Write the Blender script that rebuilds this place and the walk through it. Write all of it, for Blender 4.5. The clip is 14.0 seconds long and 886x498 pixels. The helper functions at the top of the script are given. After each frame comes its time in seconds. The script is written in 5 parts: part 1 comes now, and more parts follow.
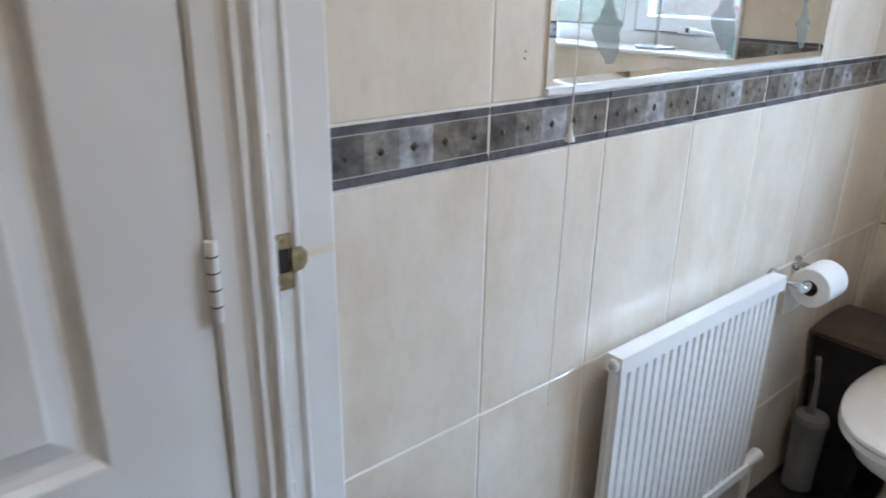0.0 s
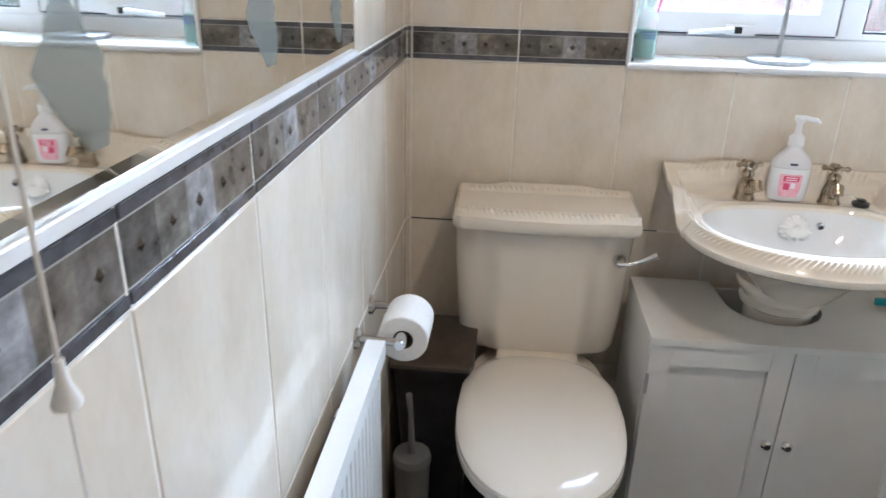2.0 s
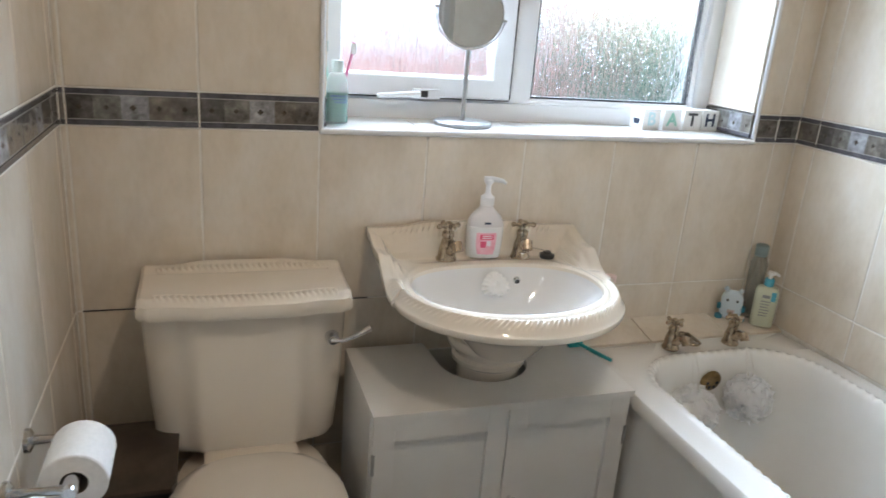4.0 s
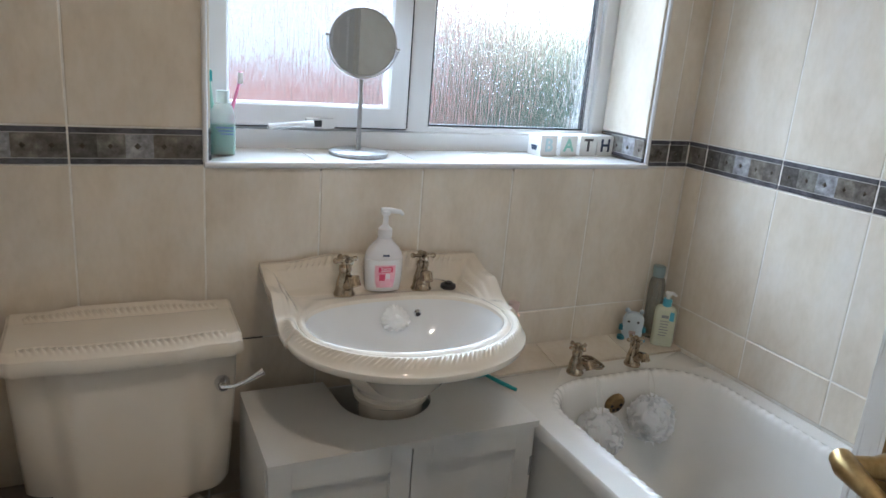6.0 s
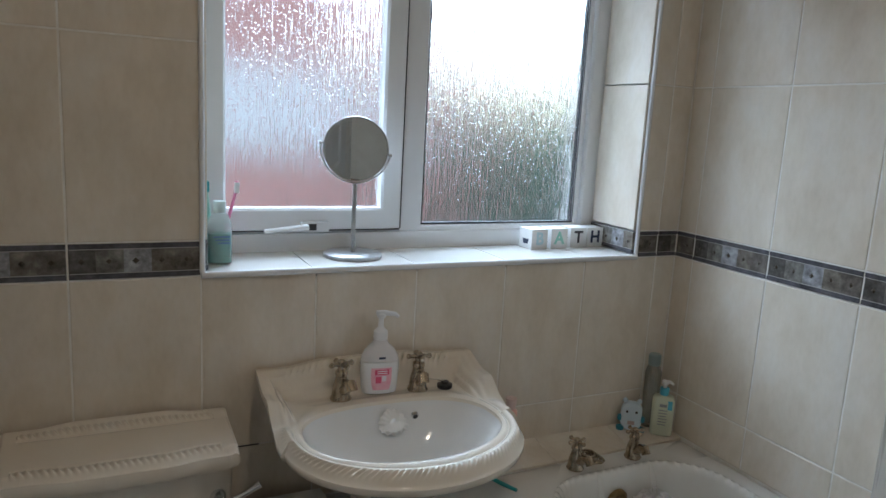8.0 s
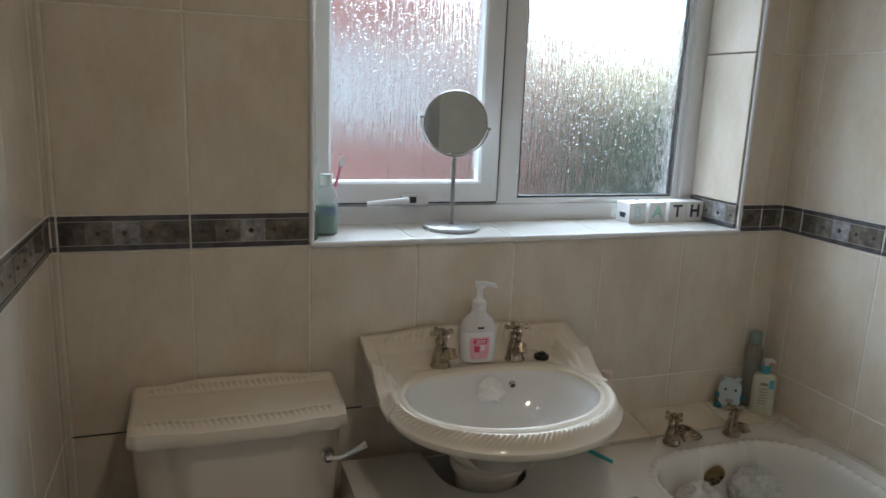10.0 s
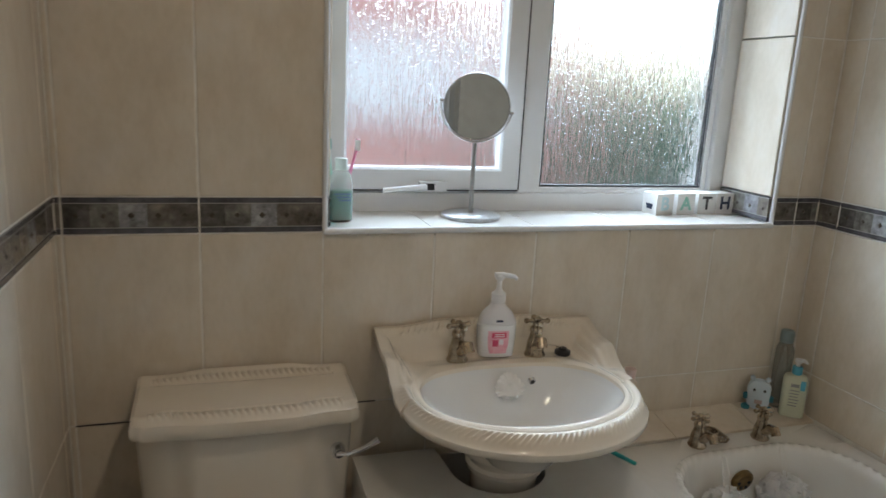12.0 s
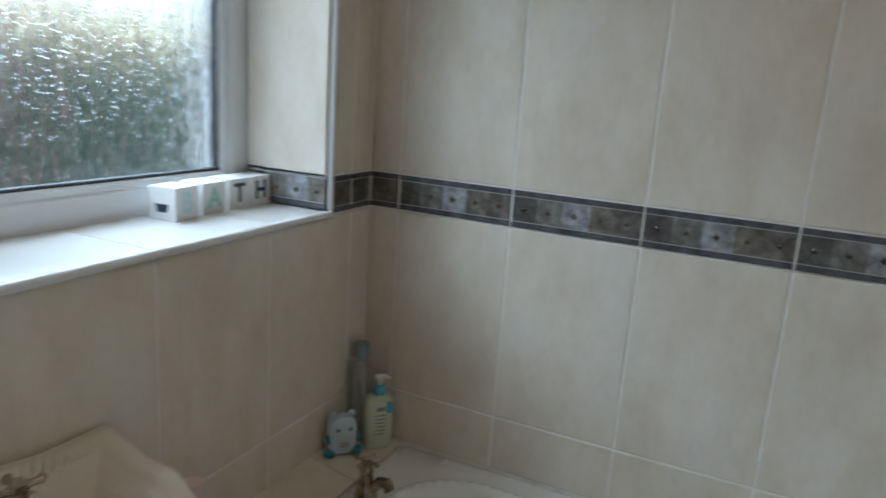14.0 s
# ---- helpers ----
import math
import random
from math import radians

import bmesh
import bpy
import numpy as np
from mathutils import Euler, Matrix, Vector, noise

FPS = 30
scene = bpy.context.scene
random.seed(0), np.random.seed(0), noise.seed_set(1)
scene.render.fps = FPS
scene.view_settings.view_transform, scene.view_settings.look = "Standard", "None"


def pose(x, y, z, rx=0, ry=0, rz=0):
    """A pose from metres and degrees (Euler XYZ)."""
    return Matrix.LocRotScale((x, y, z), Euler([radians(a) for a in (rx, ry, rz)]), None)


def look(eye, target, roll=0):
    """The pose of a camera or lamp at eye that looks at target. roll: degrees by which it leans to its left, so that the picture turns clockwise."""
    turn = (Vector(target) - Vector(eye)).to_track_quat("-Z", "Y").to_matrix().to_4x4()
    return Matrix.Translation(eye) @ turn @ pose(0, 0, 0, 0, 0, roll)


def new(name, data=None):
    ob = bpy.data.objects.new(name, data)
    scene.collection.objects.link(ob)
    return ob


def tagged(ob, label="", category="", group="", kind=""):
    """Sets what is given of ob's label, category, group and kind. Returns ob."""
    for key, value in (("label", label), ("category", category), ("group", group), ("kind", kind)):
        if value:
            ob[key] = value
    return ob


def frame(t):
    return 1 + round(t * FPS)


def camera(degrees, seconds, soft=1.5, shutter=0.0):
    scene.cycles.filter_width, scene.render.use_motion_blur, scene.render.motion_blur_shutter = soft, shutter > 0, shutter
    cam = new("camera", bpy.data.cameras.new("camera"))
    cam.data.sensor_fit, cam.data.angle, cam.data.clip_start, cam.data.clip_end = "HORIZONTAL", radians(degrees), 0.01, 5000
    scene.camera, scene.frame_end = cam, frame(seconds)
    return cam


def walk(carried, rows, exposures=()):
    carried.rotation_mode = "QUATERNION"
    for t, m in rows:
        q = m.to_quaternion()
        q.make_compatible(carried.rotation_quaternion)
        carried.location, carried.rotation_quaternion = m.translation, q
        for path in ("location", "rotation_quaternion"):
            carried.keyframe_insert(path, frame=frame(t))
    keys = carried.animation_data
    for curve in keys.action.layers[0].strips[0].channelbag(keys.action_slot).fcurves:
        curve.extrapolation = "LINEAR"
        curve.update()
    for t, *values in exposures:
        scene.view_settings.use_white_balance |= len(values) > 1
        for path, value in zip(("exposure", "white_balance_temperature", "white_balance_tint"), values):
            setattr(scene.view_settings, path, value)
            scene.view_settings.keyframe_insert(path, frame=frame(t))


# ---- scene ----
cam = camera(64.2, 14.0, soft=1.5, shutter=0.35)
PATH = [
    (0, (-2.207, -0.677, 1.339), (-1.0, 0.751, 0.628), 0.9),
    (0.5, (-2.107, -0.472, 1.334), (-0.603, 0.599, 0.566), 2.9),
    (0.7, (-2.087, -0.408, 1.331), (-0.435, 0.452, 0.604), 3.3),
    (1, (-1.998, -0.343, 1.342), (-0.27, 0.303, 0.57), 3.6),
    (1.5, (-1.844, -0.294, 1.34), (-0.04, 0.084, 0.562), 2.9),
    (2, (-1.715, -0.251, 1.339), (0.124, -0.087, 0.571), 1.4),
    (2.5, (-1.63, -0.225, 1.347), (0.217, -0.292, 0.583), 1.6),
    (3, (-1.594, -0.218, 1.362), (0.245, -0.501, 0.63), 2.1),
    (3.5, (-1.579, -0.237, 1.37), (0.243, -0.702, 0.691), 3.5),
    (4, (-1.573, -0.278, 1.364), (0.224, -0.904, 0.75), 4.5),
    (6.5, (-1.542, -0.339, 1.405), (0.18, -1.231, 0.915), 4.5),
    (7, (-1.543, -0.336, 1.45), (0.191, -1.251, 1.056), 4.1),
    (9.3, (-1.552, -0.327, 1.462), (0.256, -1.1, 1.099), 2.1),
    (9.5, (-1.554, -0.32, 1.455), (0.267, -1.053, 1.073), 2.1),
    (10, (-1.555, -0.284, 1.452), (0.288, -0.932, 1.024), 2.3),
    (10.5, (-1.56, -0.258, 1.441), (0.3, -0.834, 0.985), 2.6),
    (11, (-1.568, -0.26, 1.429), (0.301, -0.792, 0.957), 2.7),
    (11.5, (-1.546, -0.274, 1.436), (0.319, -0.817, 0.961), 2.8),
    (12, (-1.492, -0.303, 1.426), (0.362, -0.905, 0.979), 2.9),
    (12.5, (-1.34, -0.385, 1.418), (0.453, -1.16, 0.987), 3.1),
    (13, (-1.159, -0.456, 1.399), (0.507, -1.487, 0.998), 3.3),
    (13.5, (-0.955, -0.504, 1.394), (0.385, -1.924, 0.961), 3.4),
    (14, (-0.789, -0.566, 1.376), (0.048, -2.324, 0.918), 3.8),
]
EXPOSURES = [(0, 2.85, 5800, 14), (0.5, 2.95, 5750, 14), (1.5, 3.1, 5850, 15), (2.5, 2.8, 6150, 15), (3.5, 2.65, 6400, 14.5), (4, 2.6, 6450, 14.5), (6.5, 2.0, 6150, 14), (7, 1.8, 6100, 12.5), (9.5, 1.25, 6650, 12.5), (11, 1.75, 6800, 13), (12.5, 1.65, 6750, 13), (13.5, 1.4, 6300, 10.5), (14, 1.3, 6300, 10)]
walk(cam, [(t, look(eye, target, roll)) for t, eye, target, roll in PATH], EXPOSURES)

# ---- world, sun and large lights ----
world = bpy.data.worlds.new("world")
scene.world = world
world.use_nodes = True
sky = world.node_tree.nodes.new("ShaderNodeTexSky")
sky.sky_type, sky.sun_disc, sky.sun_elevation, sky.sun_rotation = "NISHITA", False, radians(46), radians(-69)
sky.air_density, sky.dust_density, sky.ozone_density = 1.2, 1.2, 1.5
world.node_tree.links.new(sky.outputs[0], world.node_tree.nodes["Background"].inputs[0])
world.node_tree.nodes["Background"].inputs[1].default_value = 0.13


def lamp(name, kind, energy, m, size=0.1, size_y=0.1, colour=(1, 1, 1)):
    d = bpy.data.lights.new(name, kind)
    d.energy, d.color = energy, colour
    if kind == "AREA":
        d.shape, d.size, d.size_y = "RECTANGLE", size, size_y
    elif kind == "SUN":
        d.angle = radians(25)
    ob = new(name, d)
    ob.matrix_world = m
    return ob


lamp("sun", "SUN", 0.5, look((-5, -4, 9), (3, -1, 0)), colour=(1, 0.97, 0.93))
lamp("window_sky_light", "AREA", 130, look((3.2, -0.7, 3.7), (-0.3, -1.0, 1.25)), 5.0, 2.4, (0.64, 0.83, 1.0))
lamp("side_sky_light", "AREA", 85, look((3.1, -4.4, 3.4), (-0.6, -0.4, 1.1)), 3.4, 2.4, (0.56, 0.79, 1.0))
lamp("upper_window_sky_light", "AREA", 7, look((1.05, -1.0, 2.85), (-0.5, -0.95, 0.9)), 2.4, 0.9, (0.74, 0.88, 1.0))
lamp("bathroom_ceiling_lamp", "AREA", 1.15, look((-1.15, -0.75, 2.36), (-1.15, -0.751, 0.0)), 0.06, 0.06, (1.0, 0.85, 0.66))
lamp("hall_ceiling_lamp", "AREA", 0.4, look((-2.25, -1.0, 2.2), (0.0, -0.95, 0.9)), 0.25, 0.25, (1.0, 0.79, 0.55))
lamp("hall_daylight", "AREA", 0.06, look((-2.85, -2.0, 2.0), (-1.2, 0.0, 0.9)), 0.9, 1.2, (0.86, 0.93, 1.0))

# ---- materials ----


def mat(name, colour=(0.8, 0.8, 0.8), rough=0.5, metal=0.0, coat=0.0, build=None, **more):
    m = bpy.data.materials.new(name)
    m.use_nodes = True
    nt = m.node_tree
    b = nt.nodes["Principled BSDF"]
    b.inputs["Base Color"].default_value = (*colour, 1)
    b.inputs["Roughness"].default_value = rough
    b.inputs["Metallic"].default_value = metal
    b.inputs["Coat Weight"].default_value = coat
    b.inputs["Coat Roughness"].default_value = 0.05
    for key, value in more.items():
        b.inputs[key.replace("_", " ")].default_value = value
    if build:
        build(nt, b)
    return m


def node(nt, kind, **props):
    n = nt.nodes.new(kind)
    for key, value in props.items():
        if key in ("operation", "blend_type", "data_type", "noise_dimensions", "feature", "distance"):
            if key == "operation":
                n.operation = value
            elif key == "blend_type":
                n.blend_type = value
            elif key == "data_type":
                n.data_type = value
            elif key == "noise_dimensions":
                n.noise_dimensions = value
        else:
            n.inputs[key].default_value = value
    return n


def coords(nt, scale=(1, 1, 1), jitter=True):
    """Object coordinates, scaled, shifted by each object's random number."""
    tc = nt.nodes.new("ShaderNodeTexCoord")
    mp = nt.nodes.new("ShaderNodeMapping")
    mp.inputs["Scale"].default_value = scale
    nt.links.new(tc.outputs["Object"], mp.inputs["Vector"])
    if not jitter:
        return mp.outputs[0]
    info = nt.nodes.new("ShaderNodeObjectInfo")
    mul = node(nt, "ShaderNodeMath", operation="MULTIPLY")
    mul.inputs[1].default_value = 37.0
    nt.links.new(info.outputs["Random"], mul.inputs[0])
    add = node(nt, "ShaderNodeVectorMath", operation="ADD")
    nt.links.new(mp.outputs[0], add.inputs[0])
    nt.links.new(mul.outputs[0], add.inputs[1])
    return add.outputs[0]


def noise_tex(nt, vec, scale, detail=3.0, rough=0.5):
    n = nt.nodes.new("ShaderNodeTexNoise")
    n.inputs["Scale"].default_value, n.inputs["Detail"].default_value, n.inputs["Roughness"].default_value = scale, detail, rough
    nt.links.new(vec, n.inputs["Vector"])
    return n.outputs["Fac"]


def ramp(nt, fac, stops, constant=False):
    r = nt.nodes.new("ShaderNodeValToRGB")
    if constant:
        r.color_ramp.interpolation = "CONSTANT"
    e = r.color_ramp.elements
    while len(e) < len(stops):
        e.new(0.5)
    for el, (p, c) in zip(e, stops):
        el.position, el.color = p, (*c, 1)
    nt.links.new(fac, r.inputs[0])
    return r.outputs[0]


def mix(nt, a, b, fac, blend="MIX"):
    m = node(nt, "ShaderNodeMixRGB", blend_type=blend)
    for s, v in ((m.inputs[0], fac), (m.inputs[1], a), (m.inputs[2], b)):
        if isinstance(v, (int, float)):
            s.default_value = v
        elif isinstance(v, tuple):
            s.default_value = (*v, 1)
        else:
            nt.links.new(v, s)
    return m.outputs[0]


def maths(nt, op, a, b=0.0):
    m = node(nt, "ShaderNodeMath", operation=op)
    for s, v in ((m.inputs[0], a), (m.inputs[1], b)):
        if isinstance(v, (int, float)):
            s.default_value = v
        else:
            nt.links.new(v, s)
    return m.outputs[0]


def bump(nt, b, height, strength=0.2, dist=0.001):
    n = nt.nodes.new("ShaderNodeBump")
    n.inputs["Strength"].default_value, n.inputs["Distance"].default_value = strength, dist
    nt.links.new(height, n.inputs["Height"])
    nt.links.new(n.outputs[0], b.inputs["Normal"])


def tile_nodes(nt, b):
    v = coords(nt, (1, 1, 0.5))
    streak = noise_tex(nt, v, 11, 5, 0.65)
    cloud = noise_tex(nt, coords(nt, (1, 1, 0.45)), 9, 4)
    fine = noise_tex(nt, v, 90, 2)
    c = ramp(nt, streak, [(0.28, (0.70, 0.612, 0.50)), (0.50, (0.765, 0.688, 0.585)), (0.72, (0.80, 0.745, 0.67))])
    c = mix(nt, c, ramp(nt, cloud, [(0.35, (0.90, 0.895, 0.885)), (0.62, (1, 1, 1))]), 0.7, "MULTIPLY")
    nt.links.new(mix(nt, c, ramp(nt, fine, [(0.3, (0.93, 0.93, 0.92)), (0.6, (1, 1, 1))]), 0.5, "MULTIPLY"), b.inputs["Base Color"])
    bump(nt, b, streak, 0.12, 0.0008)


def border_nodes(nt, b):
    tc = nt.nodes.new("ShaderNodeTexCoord")
    xyz = nt.nodes.new("ShaderNodeSeparateXYZ")
    nt.links.new(tc.outputs["Object"], xyz.inputs[0])
    u = maths(nt, "DIVIDE", xyz.outputs[0], 0.2485)
    v = maths(nt, "DIVIDE", xyz.outputs[2], 0.0735)
    cells = ramp(nt, u, [(0.0, (0.115, 0.11, 0.105)), (0.2, (0.22, 0.215, 0.20)), (0.41, (0.36, 0.37, 0.40)), (0.62, (0.20, 0.18, 0.155)), (0.8, (0.17, 0.155, 0.14))], True)
    n = noise_tex(nt, coords(nt, (1, 1, 1)), 38, 4, 0.65)
    cells = mix(nt, cells, ramp(nt, n, [(0.3, (0.35, 0.335, 0.32)), (0.5, (0.80, 0.79, 0.78)), (0.72, (1.5, 1.48, 1.5))]), 1.0, "MULTIPLY")
    band = maths(nt, "ABSOLUTE", maths(nt, "SUBTRACT", v, 0.5))
    edge = ramp(nt, n, [(0.3, (0.045, 0.045, 0.052)), (0.7, (0.13, 0.13, 0.15))])
    c = mix(nt, cells, edge, maths(nt, "GREATER_THAN", band, 0.335))
    line = maths(nt, "LESS_THAN", maths(nt, "ABSOLUTE", maths(nt, "SUBTRACT", band, 0.335)), 0.011)
    nt.links.new(mix(nt, c, (0.42, 0.41, 0.40), line), b.inputs["Base Color"])
    bump(nt, b, n, 0.5, 0.0015)


def paint_nodes(nt, b):
    v = coords(nt, (1, 1, 0.2))
    n = noise_tex(nt, v, 60, 3)
    nt.links.new(ramp(nt, noise_tex(nt, coords(nt), 5, 3), [(0.3, (0.70, 0.69, 0.67)), (0.7, (0.79, 0.785, 0.77))]), b.inputs["Base Color"])
    bump(nt, b, n, 0.25, 0.0008)


def grain_nodes(nt, b):
    v = coords(nt, (1, 1, 0.045))
    n = noise_tex(nt, v, 210, 3, 0.7)
    deep = ramp(nt, n, [(0.34, (0, 0, 0)), (0.44, (1, 1, 1))])
    nt.links.new(mix(nt, (0.56, 0.54, 0.51), (0.76, 0.75, 0.72), deep), b.inputs["Base Color"])
    bump(nt, b, deep, 0.5, 0.001)


def mottled(c1, c2, scale=20, strength=0.1):
    def build(nt, b):
        n = noise_tex(nt, coords(nt), scale, 4, 0.6)
        nt.links.new(ramp(nt, n, [(0.35, c1), (0.68, c2)]), b.inputs["Base Color"])
        bump(nt, b, n, strength, 0.0008)
    return build


def glass_nodes(nt, b):
    b.inputs["Base Color"].default_value = (0.96, 0.98, 0.98, 1)
    b.inputs["Transmission Weight"].default_value = 1.0
    b.inputs["IOR"].default_value = 1.45
    v = coords(nt, (1, 1, 0.05), False)
    reeds = noise_tex(nt, v, 230, 2, 0.55)
    big = noise_tex(nt, coords(nt, (1, 1, 0.5), False), 45, 2)
    vor = nt.nodes.new("ShaderNodeTexVoronoi")
    vor.inputs["Scale"].default_value = 190
    nt.links.new(coords(nt, (1, 1, 0.8), False), vor.inputs["Vector"])
    drops = ramp(nt, vor.outputs["Distance"], [(0.0, (1, 1, 1)), (0.30, (0, 0, 0))])
    pick = nt.nodes.new("ShaderNodeSeparateColor")
    nt.links.new(vor.outputs["Color"], pick.inputs[0])
    drops = maths(nt, "MULTIPLY", drops, maths(nt, "GREATER_THAN", pick.outputs[0], 0.65))
    h = maths(nt, "ADD", maths(nt, "ADD", maths(nt, "MULTIPLY", reeds, 1.6), maths(nt, "MULTIPLY", big, 0.25)), maths(nt, "MULTIPLY", drops, 1.0))
    bump(nt, b, h, 0.75, 0.0022)


TILE = mat("glazed_cream_tile", rough=0.055, coat=0.0, build=tile_nodes)
BORDER = mat("glazed_slate_border", rough=0.25, coat=0.4, build=border_nodes)


def net_nodes(nt, b):
    t = nt.nodes.new("ShaderNodeBsdfTranslucent")
    t.inputs["Color"].default_value = (0.9, 0.9, 0.9, 1)
    m = nt.nodes.new("ShaderNodeMixShader")
    m.inputs[0].default_value = 0.45
    nt.links.new(b.outputs[0], m.inputs[1])
    nt.links.new(t.outputs[0], m.inputs[2])
    nt.links.new(m.outputs[0], nt.nodes["Material Output"].inputs["Surface"])


FILM = mat("grey_green_film", (0.25, 0.28, 0.25), 0.5, Alpha=0.30)
STUD = mat("bronze_stud", (0.055, 0.042, 0.03), 0.35, 0.5)
GROUT = mat("grout", rough=0.85, build=mottled((0.74, 0.70, 0.64), (0.86, 0.84, 0.80), 25))
PORCELAIN = mat("cream_porcelain", rough=0.09, coat=0.15, build=mottled((0.77, 0.695, 0.595), (0.795, 0.73, 0.635), 4, 0.01))
BOWL_WHITE = mat("white_porcelain", rough=0.08, coat=0.5, build=mottled((0.77, 0.765, 0.75), (0.80, 0.795, 0.78), 4, 0.01))
ACRYLIC = mat("white_acrylic", rough=0.12, coat=0.3, build=mottled((0.76, 0.745, 0.71), (0.80, 0.785, 0.755), 5, 0.02))
PAINT = mat("white_gloss_paint", rough=0.35, build=paint_nodes)
DOOR_PAINT = mat("grained_white_door_paint", rough=0.38, build=grain_nodes)
WALL_PAINT = mat("matt_wall_paint", rough=0.8, build=mottled((0.75, 0.67, 0.56), (0.80, 0.73, 0.62), 12))
CABINET = mat("white_satin_board", rough=0.4, build=mottled((0.67, 0.66, 0.63), (0.72, 0.71, 0.685), 6, 0.03))
UPVC = mat("white_upvc", rough=0.25, build=mottled((0.78, 0.79, 0.80), (0.82, 0.83, 0.84), 6, 0.02))
RADIATOR = mat("white_enamel", rough=0.28, build=mottled((0.76, 0.755, 0.74), (0.80, 0.795, 0.78), 8, 0.02))
BRASS = mat("aged_brass", rough=0.3, metal=1.0, build=mottled((0.36, 0.24, 0.10), (0.62, 0.44, 0.21), 45))
PALE_BRASS = mat("worn_pale_brass", rough=0.35, metal=0.9, build=mottled((0.26, 0.20, 0.10), (0.52, 0.44, 0.28), 70))
NICKEL = mat("tarnished_nickel", rough=0.22, metal=1.0, build=mottled((0.30, 0.24, 0.175), (0.58, 0.50, 0.40), 60))
CHROME = mat("chrome", (0.75, 0.76, 0.78), 0.08, 1.0)
STEEL = mat("brushed_steel", rough=0.33, metal=0.75, build=mottled((0.38, 0.38, 0.38), (0.48, 0.48, 0.48), 60, 0.05))
MIRROR = mat("mirror_glass", (0.86, 0.865, 0.84), 0.015, 1.0)
GLASS = mat("rippled_obscure_glass", rough=0.07, build=glass_nodes)
# Rubber seals, dark joints and holes; also painted shade in narrow gaps.
RUBBER_AND_GAPS = mat("dark_rubber_and_gaps", rough=0.6, build=mottled((0.02, 0.022, 0.025), (0.04, 0.042, 0.045), 50))
BLACK = mat("black_plastic", rough=0.35, build=mottled((0.012, 0.012, 0.014), (0.025, 0.025, 0.028), 30))
BIN_LID = mat("dark_brown_lid", rough=0.3, build=mottled((0.035, 0.026, 0.02), (0.075, 0.055, 0.042), 14))
RUST = mat("orange_brown_edge", rough=0.5, build=mottled((0.20, 0.06, 0.02), (0.33, 0.12, 0.05), 30))
FLOOR = mat("dark_vinyl_floor", rough=0.3, build=mottled((0.018, 0.016, 0.016), (0.045, 0.04, 0.038), 9))
CARPET = mat("hall_carpet", rough=0.95, build=mottled((0.16, 0.13, 0.11), (0.26, 0.22, 0.18), 180, 0.6))
PAPER = mat("toilet_paper", rough=0.9, build=mottled((0.80, 0.80, 0.79), (0.86, 0.86, 0.85), 120, 0.3))
CARD = mat("cardboard", rough=0.8, build=mottled((0.10, 0.08, 0.06), (0.16, 0.13, 0.10), 40))
FROSTED = mat("frosted_plastic", (0.46, 0.47, 0.47), 0.35, Transmission_Weight=0.6, IOR=1.2)
CLEAR = mat("clear_plastic", (0.93, 0.96, 0.95), 0.06, Transmission_Weight=0.75, IOR=1.08)
TURQ_LIQUID = mat("turquoise_liquid", (0.22, 0.62, 0.55), 0.08, Transmission_Weight=0.55, IOR=1.2)
SOAP_BODY = mat("pearly_soap", (0.80, 0.79, 0.78), 0.15, coat=0.4)
WHITE_PLASTIC = mat("white_plastic", (0.80, 0.80, 0.80), 0.3)
PINK_LABEL = mat("pink_label", rough=0.4, build=mottled((0.78, 0.30, 0.38), (0.84, 0.50, 0.55), 70, 0.0))
RED_LABEL = mat("red_label", (0.68, 0.06, 0.14), 0.4)
PALE_LABEL = mat("pale_label", (0.82, 0.74, 0.76), 0.4)
NAVY = mat("navy_ink", (0.02, 0.035, 0.075), 0.5)
MINT = mat("mint_ink", (0.30, 0.62, 0.52), 0.5)
PALE_BLUE = mat("pale_blue_ink", (0.52, 0.70, 0.74), 0.5)
CHARCOAL = mat("charcoal_ink", (0.06, 0.06, 0.065), 0.5)
BLOCK_WHITE = mat("painted_wood_block", rough=0.45, build=mottled((0.76, 0.76, 0.75), (0.81, 0.81, 0.80), 30, 0.05))
BLUE_CAP = mat("blue_plastic", (0.08, 0.42, 0.58), 0.3)
TEAL = mat("teal_plastic", (0.02, 0.36, 0.37), 0.3)
CREAM_LOTION = mat("pale_green_bottle", (0.62, 0.66, 0.52), 0.25, coat=0.2)
GREY_BOTTLE = mat("grey_translucent_bottle", (0.62, 0.64, 0.61), 0.2, Transmission_Weight=0.7, IOR=1.2)
GREY_TEXT = mat("grey_print", (0.25, 0.27, 0.28), 0.5)
TOY_BLUE = mat("toy_pale_blue", (0.55, 0.66, 0.74), 0.4)
TOY_TEAL = mat("toy_teal", (0.03, 0.22, 0.30), 0.45)
NET = mat("white_nylon_net", (0.96, 0.96, 0.96), 0.8, build=net_nodes)
SOAP_CLEAR = mat("milky_clear_plastic", (0.95, 0.93, 0.94), 0.12, Transmission_Weight=0.3, IOR=1.12)
PEACH = mat("peach_plastic", (0.80, 0.46, 0.38), 0.3)
SHELL = mat("white_shell", rough=0.5, build=mottled((0.78, 0.76, 0.72), (0.84, 0.82, 0.79), 80, 0.1))
CORD = mat("off_white_cord", (0.72, 0.70, 0.66), 0.8)
MORTAR = mat("mortar", rough=0.95, build=mottled((0.34, 0.29, 0.26), (0.44, 0.39, 0.35), 30))
BRICK = mat("red_brick", rough=0.9, build=mottled((0.27, 0.145, 0.138), (0.34, 0.20, 0.188), 9, 0.4))
